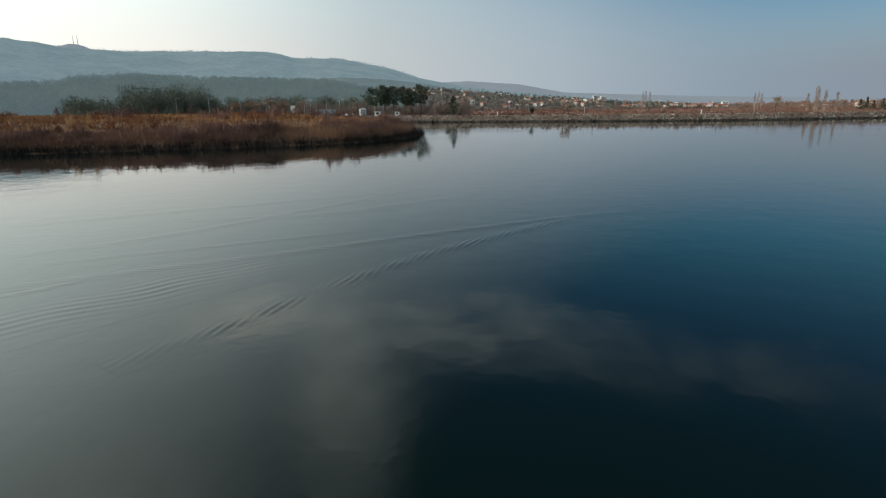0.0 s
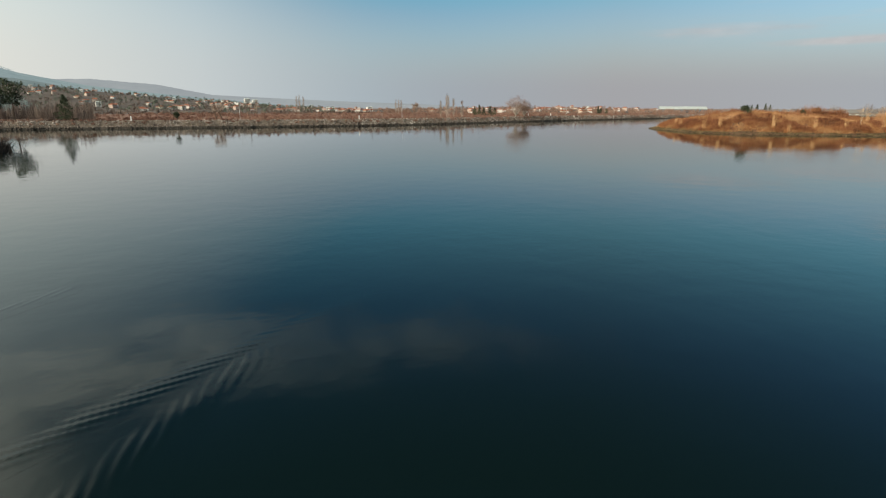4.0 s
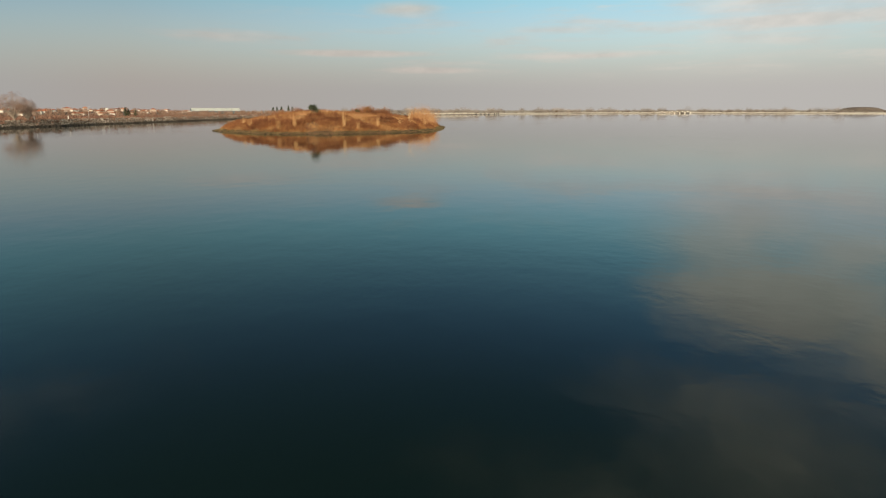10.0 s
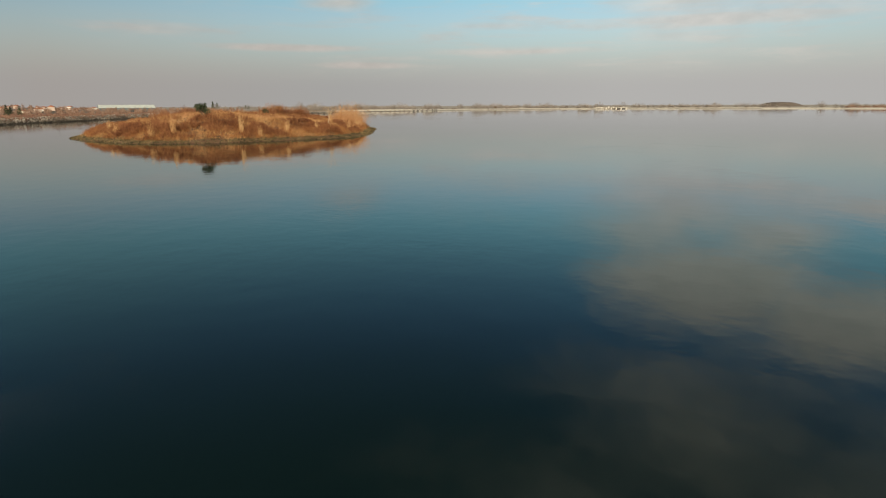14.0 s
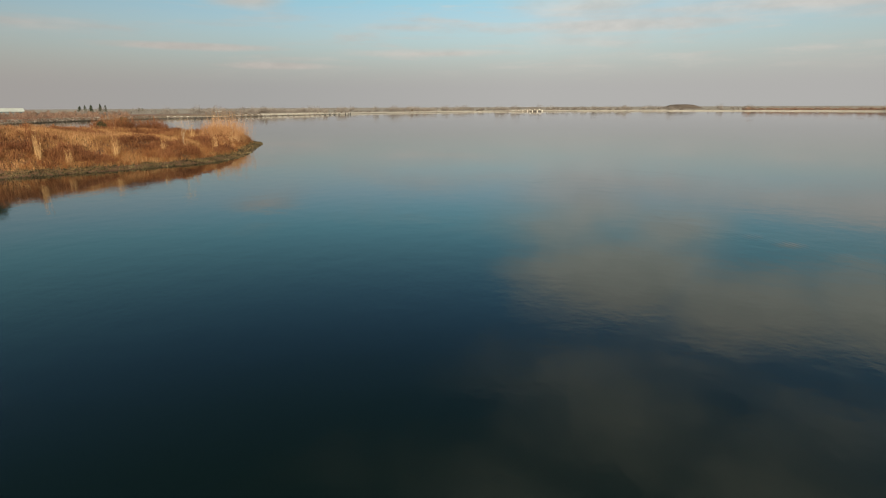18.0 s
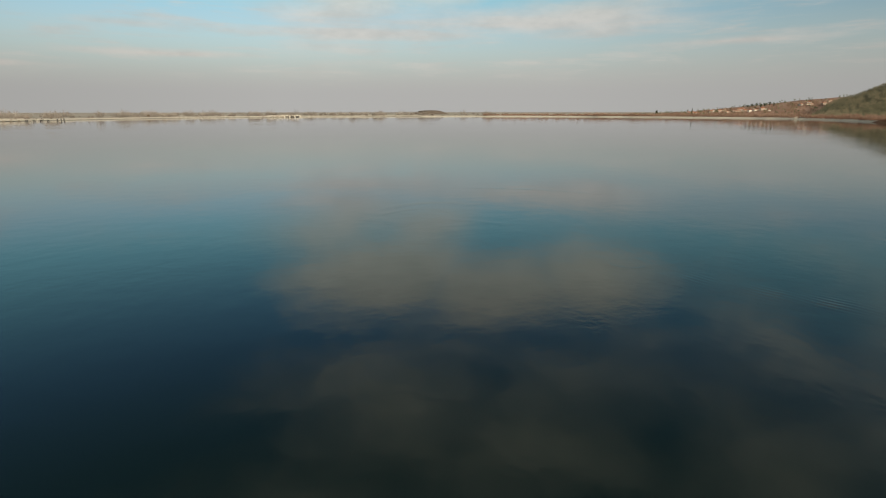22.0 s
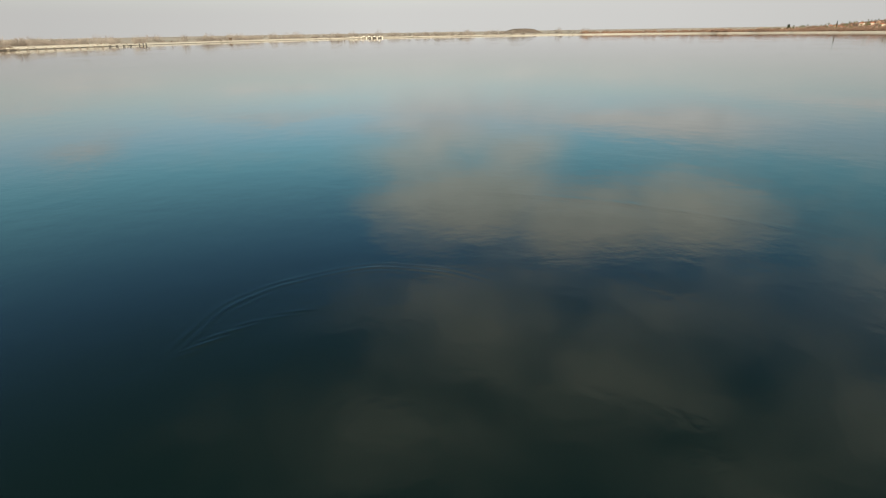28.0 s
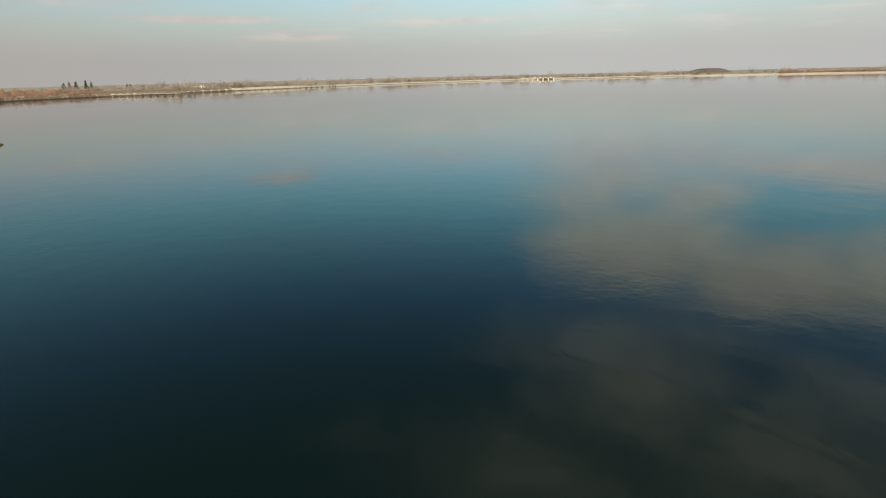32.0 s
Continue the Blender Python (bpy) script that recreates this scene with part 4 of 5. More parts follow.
north = np.array([i for i in along(-100, 640) if shore[i][1] > 270])
scrub("crest_bushes", "dark leafless bushes along the crest of the stone bank", north, 3.4, 10, 950, 1.15, 40, 0.08, SCRUB, 31)
scrub("roadside_scrub", "reddish brown leafless scrub behind the stone bank", north, 12, 130, 4200, 1.4, 30, 0.08, SCRUB, 32)
scrub("field_scrub", "reddish brown winter scrub over the flat fields", north, 110, 620, 3000, 2.2, 26, 0.2, SCRUB, 33)
east = np.array([i for i in range(len(shore)) if shore[i][0] > 760 and shore[i][1] > -420])
scrub("dike_bushes", "sparse low bushes along the far dike", east, 2.6, 9, 420, 1.5, 30, 0.14, SLOPE_SCRUB, 34, 0.05)
scrub("far_bare_trees", "line of leafless trees beyond the far dike", east, 40, 380, 950, 9.5, 110, 0.12, GREY_TWIGS, 35, 0.006)
south = np.array([i for i in range(len(shore)) if 380 < shore[i][0] < 1260 and shore[i][1] < -380])
scrub("shore_scrub", "leafless brown trees along the shore below the village", south, 9, 90, 1500, 5.6, 80, 0.1, ROUND_TWIGS, 36)
scrub("shore_low_scrub", "low reddish scrub beside the lake under the wooded hill", np.array([i for i in south if shore[i][0] < 720]), 3, 40, 900, 2.2, 26, 0.2, SCRUB, 37)


# ---- woods ----
def wood(name, label, places, height, lobes, leaves, size, mat, seed):
    r = np.random.default_rng(seed)
    out = []
    for x, y, z in places:
        h = height * r.uniform(0.65, 1.25)
        for k in range(lobes):
            a, t = r.uniform(0, 6.28), r.uniform(0, 0.2) * h
            w2 = h * (r.uniform(0.4, 0.55) if lobes == 1 else r.uniform(0.16, 0.26))
            out.append((x + math.cos(a) * t, y + math.sin(a) * t, z + h * (0.3 if lobes == 1 else r.uniform(0.14, 0.82)), w2, w2, h * (0.45 if lobes == 1 else r.uniform(0.16, 0.24))))
    v, f = leaf_cloud(r, out, leaves, size)
    stuff(name, v, f, mat, label, "wood")


r0 = random.Random(5)
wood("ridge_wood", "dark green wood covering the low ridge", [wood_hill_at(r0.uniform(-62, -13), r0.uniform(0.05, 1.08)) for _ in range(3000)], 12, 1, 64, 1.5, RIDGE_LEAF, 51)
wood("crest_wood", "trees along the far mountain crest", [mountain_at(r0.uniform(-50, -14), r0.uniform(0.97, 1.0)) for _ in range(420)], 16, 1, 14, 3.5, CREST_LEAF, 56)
wood("pine_hill_wood", "dense dark green pines covering the hill", [right_hill_at(r0.uniform(141.2, 165), r0.uniform(0.03, 1.1)) for _ in range(5200)], 6.5, 1, 62, 0.6, HILL_LEAF, 52)
def ground_spot(a, d):
    return (math.sin(radians(a)) * d, math.cos(radians(a)) * d, GROUND_Z)


wood("lakeside_grove", "tall dark green pine grove behind the peninsula", [ground_spot(r0.triangular(-42, -33.5, -38), r0.uniform(430, 520)) for _ in range(80)], 22, 9, 60, 0.8, BELT_LEAF, 53)
wood("lakeside_wood", "lower dark wood behind the peninsula", [ground_spot(r0.uniform(-46, -19), r0.uniform(480, 640)) for _ in range(330)], 16, 7, 46, 0.9, BELT_LEAF, 57)
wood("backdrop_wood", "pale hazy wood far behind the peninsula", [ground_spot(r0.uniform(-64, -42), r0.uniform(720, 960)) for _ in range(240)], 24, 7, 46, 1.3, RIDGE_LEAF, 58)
scrub_spots = np.array([ground_spot(r0.uniform(-31, -9), r0.uniform(370, 470)) for _ in range(300)])
v, f = domes(rng, scrub_spots, rng.uniform(2.0, 3.6, 300), rng.uniform(5, 13, 300), 110, 0.055)
stuff("roadside_bare_trees", v, f, SLOPE_SCRUB, "leafless brown trees along the road behind the car park", "wood")
wood("village_orchards", "scattered dark trees between the village houses", [village_hill_at(r0.uniform(126, 146), r0.uniform(0.1, 1.0)) for _ in range(330)], 6, 3, 22, 0.8, WOOD_LEAF, 54)
scrub_spots = np.array([village_hill_at(r0.uniform(127, 145), r0.uniform(0.05, 0.75)) for _ in range(620)])
v, f = domes(rng, scrub_spots, rng.uniform(1.8, 4.0, 620), rng.uniform(2.5, 5.5, 620), 40, 0.16)
stuff("slope_thicket", v, f, ROUND_TWIGS, "brown leafless trees between the houses of the slope", "wood")
wood("town_trees", "dark trees scattered between the hillside houses", [town_hill_at(r0.uniform(-20, 12), r0.uniform(0.1, 1.05)) for _ in range(420)], 9, 2, 22, 1.3, BELT_LEAF, 55)
scrub_spots = np.array([town_hill_at(r0.uniform(-20, 14), r0.uniform(0.0, 1.0)) for _ in range(900)])
v, f = domes(rng, scrub_spots, rng.uniform(2, 4.5, 900), rng.uniform(2.5, 6, 900), 20, 0.4)
stuff("slope_scrub", v, f, SLOPE_SCRUB, "brown leafless trees on the town's slope", "wood")


# ---- single trees ----
def poplar(place, height, seed, label="tall slender leafless poplar behind the lake bank"):
    r = random.Random(seed)
    root = thing("poplar_tree", label, "tree", place, "poplars behind the bank")
    tv, tf, cv, cf = [], [], [], []
    limb(tv, tf, (0, 0, -0.3), (0.1, 0, height * 0.9), height * 0.012, 0.04, 6)
    for k in range(70):
        z = height * r.uniform(0.12, 0.9)
        a = r.uniform(0, 6.28)
        reach = height * 0.07 * (1.15 - z / height) + 0.4
        q = (math.cos(a) * reach, math.sin(a) * reach, z + height * r.uniform(0.08, 0.16))
        limb(tv, tf, (0, 0, z), q, 0.06, 0.02, 3)
        for _ in range(10):
            b = Vector((0, 0, z)).lerp(Vector(q), r.uniform(0.3, 1))
            e = b + Vector((r.gauss(0, 0.35), r.gauss(0, 0.35), r.uniform(0.5, 1.6)))
            j = len(cv)
            cv.extend([tuple(b), (e.x - 0.03, e.y, e.z), (e.x + 0.03, e.y + 0.03, e.z)])
            cf.append((j, j + 1, j + 2))
    solid("trunk", tv, tf, PALE_TRUNK, root)
    tagged(solid("crown", cv, cf, PALE_TWIGS, root, "narrow crown of upright twigs"), kind="stuff")
    return root


def conifer(place, height, width, seed, label, umbrella=False, name="pine_tree", group=""):
    """A pine with layered boughs (umbrella) or a pointed fir or cypress."""
    r = np.random.default_rng(seed)
    root = thing(name, label, "tree", place, group)
    tv, tf, lobes = [], [], []
    lean = r.normal(0, 0.03, 2) * height
    limb(tv, tf, (0, 0, -0.3), (lean[0], lean[1], height * 0.88), height * 0.02, height * 0.006, 6)
    n = 16
    for k in range(n):
        u = (0.42 + 0.56 * k / n) if umbrella else (0.1 + 0.86 * k / n)
        spread = width / 2 * ((math.sin(math.pi * (u - 0.36) / 0.72) + 0.25) if umbrella else (1.05 - u))
        a = k * 2.4 + r.uniform(-0.4, 0.4)
        t = spread * r.uniform(0.35, 0.8)
        c = (lean[0] * u + math.cos(a) * t, lean[1] * u + math.sin(a) * t, height * u)
        s = max(0.35, spread * r.uniform(0.42, 0.62))
        lobes.append((*c, s, s, height * (0.06 if umbrella else 0.075)))
        limb(tv, tf, (lean[0] * u, lean[1] * u, height * u * 0.96), c, height * 0.006, height * 0.002, 4)
    solid("trunk", tv, tf, BARK, root)
    v, f = leaf_cloud(r, lobes, 110, 0.028 * height + 0.08)
    tagged(solid("crown", v, f, NEEDLES, root), kind="stuff")
    return root


for i, (x, y, h) in enumerate([(-104, 301, 14.5), (-97.5, 303, 16), (-94, 307, 15.5), (-86, 304, 15), (-84, 309, 13.6), (-77.5, 306, 16.2), (-100, 309, 13.5)]):
    conifer((x, y, CREST), h * 1.08, 9.8, 300 + i, "tall dark umbrella pine on the lake shore", True, group="shore pines")
conifer((-57.5, 298, CREST - 0.6), 12.0, 10.5, 320, "single dark pine beside the stone bank")
for i, (x, y, h) in enumerate([(244, 518, 9.5), (248, 516, 11), (252, 514, 8.5), (258, 511, 10), (263, 512, 8), (436, 571, 10.5), (441, 573, 8.5), (447, 570, 7.5), (1282, 1051, 15), (1290, 1045, 17), (1298, 1037, 16), (1302, 1040, 18), (1314, 1025, 19), (1322, 1018, 17), (1318, 1028, 20), (1277, 1050, 13), (1360, 960, 10), (1366, 955, 9)]):
    conifer((x, y, GROUND_Z), h, 7.0 if x < 900 else 12.5, 330 + i, "dark pointed conifer near the village houses", name="fir_tree", group="firs by the village")
for i, (x, y, h) in enumerate([(101, 720, 20.5), (104, 719, 21), (109, 719, 19.5), (203, 644, 16), (206, 643, 16.5), (209, 642, 15.5), (160.5, 393, 16.5), (162.5, 395, 15.5), (165, 391, 13.5), (170.5, 388, 12), (157, 396, 11.5), (55, 735, 16)]):
    poplar((x, y, GROUND_Z), h, 400 + i)


def round_tree(place, width, height, seed):
    """A broad leafless tree: a short trunk, spreading limbs and a rounded crown of fine twigs with gaps."""
    r = np.random.default_rng(seed)
    root = thing("broad_bare_tree", "broad leafless brown tree with a rounded crown on the bank", "tree", place, "broad trees on the bank")
    tv, tf, lobes = [], [], []
    fork = height * 0.2
    limb(tv, tf, (0, 0, -0.3), (0, 0, fork), height * 0.026, height * 0.02, 8)
    for k in range(30):
        a, t = k * 2.4, math.sqrt((k + 0.5) / 30)
        q = (math.cos(a) * t * width * 0.42, math.sin(a) * t * width * 0.42, height * (0.34 + 0.54 * math.sqrt(max(0, 1 - t * t * 0.9)) * r.uniform(0.6, 1.08)))
        limb(tv, tf, (0, 0, fork * r.uniform(0.7, 1.0)), q, height * 0.009, 0.03, 4)
        lobes.append((*q, width * 0.1, width * 0.1, height * 0.1))
        lobes.append((q[0] * 0.85, q[1] * 0.85, fork + (q[2] - fork) * 0.66, width * 0.09, width * 0.09, height * 0.1))
    solid("trunk", tv, tf, PALE_TRUNK, root)
    v, f = leaf_cloud(r, lobes, 110, 0.22)
    tagged(solid("crown", v, f, ROUND_TWIGS, root, "rounded haze of fine bare twigs"), kind="stuff")


round_tree((189, 342, GROUND_Z), 17.0, 17.5, 15)
round_tree((199, 348, GROUND_Z), 12.0, 14.0, 16)
bare_tree((173, 495, GROUND_Z), 13.0, 0.7, "leafless tree in the fields behind the bank", 17, levels=4, twig=0.1)
bare_tree((3, 336, GROUND_Z), 10.5, 0.35, "pale leafless willow behind the bank", 18, levels=4, twig=0.06, mat=PALE_TWIGS)
bare_tree((6, 339, GROUND_Z), 9.5, 0.35, "pale leafless willow behind the bank", 19, levels=4, twig=0.06, mat=PALE_TWIGS)
for i, (x, y, h) in enumerate([(-165, 290, 14), (-158, 296, 13), (-171, 284, 12), (-176, 276, 11), (-154, 312, 12)]):
    bare_tree((x, y, GROUND_Z), h, 0.7, "tall leafless brown tree by the car park", 620 + i, levels=4, twig=0.1, group="bare trees by the car park")
bare_tree((-118, 306, GROUND_Z), 8.0, 0.7, "leafless brown tree by the car park", 20, levels=4, twig=0.08)
bare_tree((-160, 300, GROUND_Z), 11.0, 0.7, "leafless brown tree by the car park", 21, levels=4, twig=0.08)
bare_tree((-150, 306, GROUND_Z), 10.0, 0.7, "leafless brown tree by the car park", 22, levels=4, twig=0.08)
evergreen_bush((-14, 298, CREST), 4.2, 4.4, 45, "dark green bush on the crest of the bank")
conifer((999, -712, GROUND_Z + 1), 15.0, 3.2, 360, "tall dark cypress near the lake shore", name="cypress_tree")
for i in range(7):
    a, d = 136.2 + 0.33 * i, 1430 + 8 * (i % 3)
    x, y = 119 + math.sin(radians(a)) * d, 72 + math.cos(radians(a)) * d
    conifer((x, y, village_hill_at(a, (d - 1170) / 430)[2]), 9 + i % 3, 5.5, 370 + i, "dark round pine on the slope above the village", True, group="pines above the village")
for i in range(4):
    conifer((1325 + 9 * i, -892 - 6 * i, GROUND_Z), 12, 8.5, 380 + i, "dark square block of close-set evergreen trees", name="evergreen_tree", group="evergreen block")
village_spots = np.array([village_rise_at(rh0.uniform(16, 54), rh0.uniform(0.0, 1.0)) for rh0 in [random.Random(71)] for _ in range(760)])
v, f = domes(rng, village_spots, rng.uniform(2, 4.5, 760), rng.uniform(2.5, 7.5, 760), 60, 0.14)
stuff("village_bare_trees", v, f, ROUND_TWIGS, "leafless trees and hedges between the village houses", "wood")


# ---- buildings ----
def box(v, f, x0, x1, y0, y1, z0, z1):
    j = len(v)
    v += [(x, y, z) for z in (z0, z1) for x, y in ((x0, y0), (x1, y0), (x1, y1), (x0, y1))]
    f += [tuple(j + k for k in q) for q in ((3, 2, 1, 0), (4, 5, 6, 7), (0, 1, 5, 4), (1, 2, 6, 5), (2, 3, 7, 6), (3, 0, 4, 7))]


def block(name, x0, x1, y0, y1, z0, z1, mat, parent=None, label=""):
    v, f = [], []
    box(v, f, x0, x1, y0, y1, z0, z1)
    return solid(name, v, f, mat, parent, label)


def house(wide, deep, tall, wall, roof, label, storeys=2, hip=True):
    """A village house with a tiled roof, windows, a door and a chimney, its front towards -y."""
    root = thing("village_house", label, "house", (0, 0, 0), "village houses")
    x, y = wide / 2, deep / 2
    block("wall", -x, x, -y, y, -2.0, tall, wall, root)
    e, rise = 0.5, deep * 0.22
    t, k = tall + 0.003, (x * 0.5 if hip else 0.0)
    v = [(-x - e, -y - e, t), (x + e, -y - e, t), (x + e, y + e, t), (-x - e, y + e, t), (-x - e + k, 0, t + rise), (x + e - k, 0, t + rise)]
    solid("roof", v, [(0, 1, 5, 4), (2, 3, 4, 5), (1, 2, 5), (3, 0, 4), (3, 2, 1, 0)], roof, root)
    block("chimney", x * 0.3, x * 0.3 + 0.6, -0.3, 0.3, t + rise * 0.6, t + rise + 0.7, wall, root)
    for s in range(storeys):
        z = 0.9 + s * tall / storeys
        for px in np.arange(-x + 1.2, x - 0.8, 2.4):
            for side in (-1, 1):
                if s == 0 and side == -1 and abs(px) < 1.2:
                    continue
                w2 = block("window", px - 0.5, px + 0.5, side * y - 0.03, side * y + 0.03, z, z + 1.25, PANE, root)
    block("door", -0.5, 0.5, -y - 0.04, -y + 0.02, 0, 2.05, BARK, root, "brown wooden door")
    if storeys > 1:
        block("balcony", -x * 0.7, x * 0.7, -y - 1.2, -y - 0.004, tall / 2 - 0.15, tall / 2, PLASTER["white"], root)
    return root


def place_house(root, x, y, z, turn, size=1.0):
    ob = copy_thing(root, pose(x, y, z, 0, 0, turn))
    ob.scale = (size, size, size)
    return ob


KINDS = [
    house(11, 9, 6.0, PLASTER["white"], TILES, "white two-storey house with a red tiled roof"),
    house(13, 9, 3.4, PLASTER["cream"], TILES, "low cream house with a red tiled roof", 1),
    house(10, 10, 6.4, PLASTER["salmon"], TILES, "salmon two-storey house with a red tiled roof"),
    house(14, 8, 3.2, PLASTER["white"], TILES, "low white house with a red tiled roof", 1, False),
    house(9, 8, 8.6, PLASTER["white"], SHEET_ROOF, "white three-storey house with a pale flat roof", 3),
]
for i, k in enumerate(KINDS):
    k.location = (500 + 45 * i, 900 + 14 * (i % 3), GROUND_Z)
    k.rotation_euler = (0, 0, radians(20 * (i - 2)))
rh = random.Random(12)
for x, y, k in [(268, 560, 0), (285, 575, 1), (338, 588, 2), (352, 570, 3), (372, 560, 0), (384, 580, 1), (398, 590, 0), (415, 600, 3), (430, 612, 2), (452, 606, 1), (470, 600, 0), (478, 618, 3), (498, 616, 1), (515, 630, 3), (540, 640, 0), (232, 545, 3), (210, 540, 1), (150, 560, 3), (120, 610, 1), (85, 640, 0), (330, 620, 1), (360, 630, 4), (560, 662, 1), (582, 664, 3)]:
    place_house(KINDS[k], 1.75 * x + rh.uniform(-9, 9), 1.75 * (y - 30) + 30 + rh.uniform(-9, 9), GROUND_Z, rh.uniform(-40, 40) + 25, rh.uniform(0.85, 1.1))
for i in range(60):
    a, u = rh.uniform(25, 44), rh.uniform(0.1, 0.95)
    x, y, z = village_rise_at(a, u)
    place_house(KINDS[rh.choice((0, 0, 1, 2, 3, 3, 3))], x, y, z, rh.uniform(-40, 40) + 30, rh.uniform(0.65, 0.9))["group"] = "lakeside village houses"
# the hillside town
for i in range(130):
    a, u = -17.5 + 34 * rh.random() ** 0.9, 0.18 + 0.8 * rh.random()
    x, y, z = town_hill_at(a, u)
    ob = place_house(KINDS[rh.choice((0, 0, 1, 2, 3, 4))], x, y, z, rh.uniform(-50, 50), rh.uniform(0.55, 0.85))
    ob["group"] = "hillside town houses"
    ob["label"] = ob["label"].replace("house", "hillside house")
# a tall pale block on the town's crest
for i, (a, u, s) in enumerate([(3.6, 0.86, 1.5), (4.3, 0.84, 1.4)]):
    x, y, z = town_hill_at(a, u)
    place_house(KINDS[4], x, y, z, 10, s)["label"] = "large pale apartment house above the hillside town"
# the village on the slope across the lake
for i in range(42):
    a = 131.0 + 7.0 * rh.random() if i < 35 else 140.0 + 2.2 * rh.random()
    u = min(0.95, (0.42 if i < 35 else 0.5) + 0.16 * rh.random())
    x, y, z = village_hill_at(a, u)
    ob = place_house(KINDS[rh.choice((0, 2, 2, 3, 1))], x, y, z, 140 + rh.uniform(-40, 40), rh.uniform(0.55, 0.8))
    ob["group"] = "slope village houses"
    ob["label"] = ob["label"].replace("house", "house on the brown slope")


def warehouse():
    root = thing("warehouse", "long low warehouse with a pale sheet roof and blue walls", "warehouse", (845, 840, 2.8))
    root.rotation_euler = (0, 0, radians(-40))
    L, D, h = 42, 17, 4.0
    wall = [(a, b, c) for a in (-L, L) for b, c in ((-D, -0.5), (D, -0.5), (D, h - 0.3), (0, h + 4.4), (-D, h - 0.3))]
    solid("wall", wall, [(0, 1, 2, 3, 4), (9, 8, 7, 6, 5), (0, 4, 9, 5), (1, 6, 7, 2), (0, 5, 6, 1)], BLUE_WALL, root)
    v = [(-L - 0.6, -D - 0.6, h), (L + 0.6, -D - 0.6, h), (L + 0.6, 0, h + 4.8), (-L - 0.6, 0, h + 4.8), (L + 0.6, D + 0.6, h), (-L - 0.6, D + 0.6, h)]
    v += [(x, y, z - 0.25) for x, y, z in v]
    solid("roof", v, [(0, 1, 2, 3), (3, 2, 4, 5), (7, 6, 9, 8), (8, 9, 11, 10), (0, 6, 7, 1), (5, 4, 10, 11), (1, 7, 8, 2), (2, 8, 10, 4), (0, 3, 9, 6), (3, 5, 11, 9)], SHEET_ROOF, root)
    for x in np.arange(-L + 4, L - 3, 7.0):
        block("bay_door", x, x + 4, -D - 0.05, -D + 0.02, 0, 2.6, GREY_PANEL, root)
        block("window", x + 4.8, x + 6.2, -D - 0.04, -D + 0.02, 1.8, 2.6, PANE, root)
    block("office", -L - 9, -L - 0.01, -6, 6, -0.5, 4.0, PLASTER["white"], root, "white office block")


warehouse()


def lamp_post(place, height, turn):
    root = thing("street_lamp", "grey steel street lamp standing by the car park", "street lamp", place, "street lamps by the car park")
    root.rotation_euler = (0, 0, turn)
    v, f = [], []
    limb(v, f, (0, 0, 0), (0, 0, height), 0.11, 0.07, 8)
    solid("pole", v, f, GALVANISED, root)
    v, f = [], []
    limb(v, f, (0, 0, height - 0.02), (1.5, 0, height + 0.35), 0.05, 0.04, 6)
    solid("arm", v, f, GALVANISED, root)
    v, f = [], []
    box(v, f, 1.3, 2.1, -0.16, 0.16, height + 0.24, height + 0.42)
    solid("lamp_head", v, f, PAINT_WHITE, root)
    v, f = [], []
    limb(v, f, (0, 0, -0.2), (0, 0, 0.35), 0.2, 0.18, 8)
    solid("base", v, f, CONCRETE, root)
    return root


first_lamp = lamp_post((-180, 232, 4.0), 9.0, 0.4)
for x, y, z, a in [(-168, 240, 4, 0.5), (-156, 248, 3.6, 0.4), (-155, 272, 3, 0.8), (-133, 272, 3, -0.4), (-132.3, 278, 3, 1.4), (-116, 279.5, 3, 0.1), (-140, 290, 3, 0.2), (-148, 262, 3, 0.3), (-126, 285, 3, 2.0), (14.5, 327, 1, 0.3), (110, 345, 1, 0.0), (270, 400, 1, 0.2)]:
    copy_thing(first_lamp, pose(x, y, z, 0, 0, math.degrees(a)))


def billboard():
    root = thing("billboard", "blank grey billboard on two steel posts", "billboard", (-143.5, 280, CREST))
    root.rotation_euler = (0, 0, radians(-30))
    block("panel", -2.2, 2.2, -0.1, 0.1, 2.6, 6.4, GREY_PANEL, root, "plain grey panel")
    for x in (-1.6, 1.6):
        v, f = [], []
        limb(v, f, (x, 0.2, -0.2), (x, 0.2, 6.0), 0.12, 0.12, 6)
        solid("post", v, f, DARK_STEEL, root)


billboard()


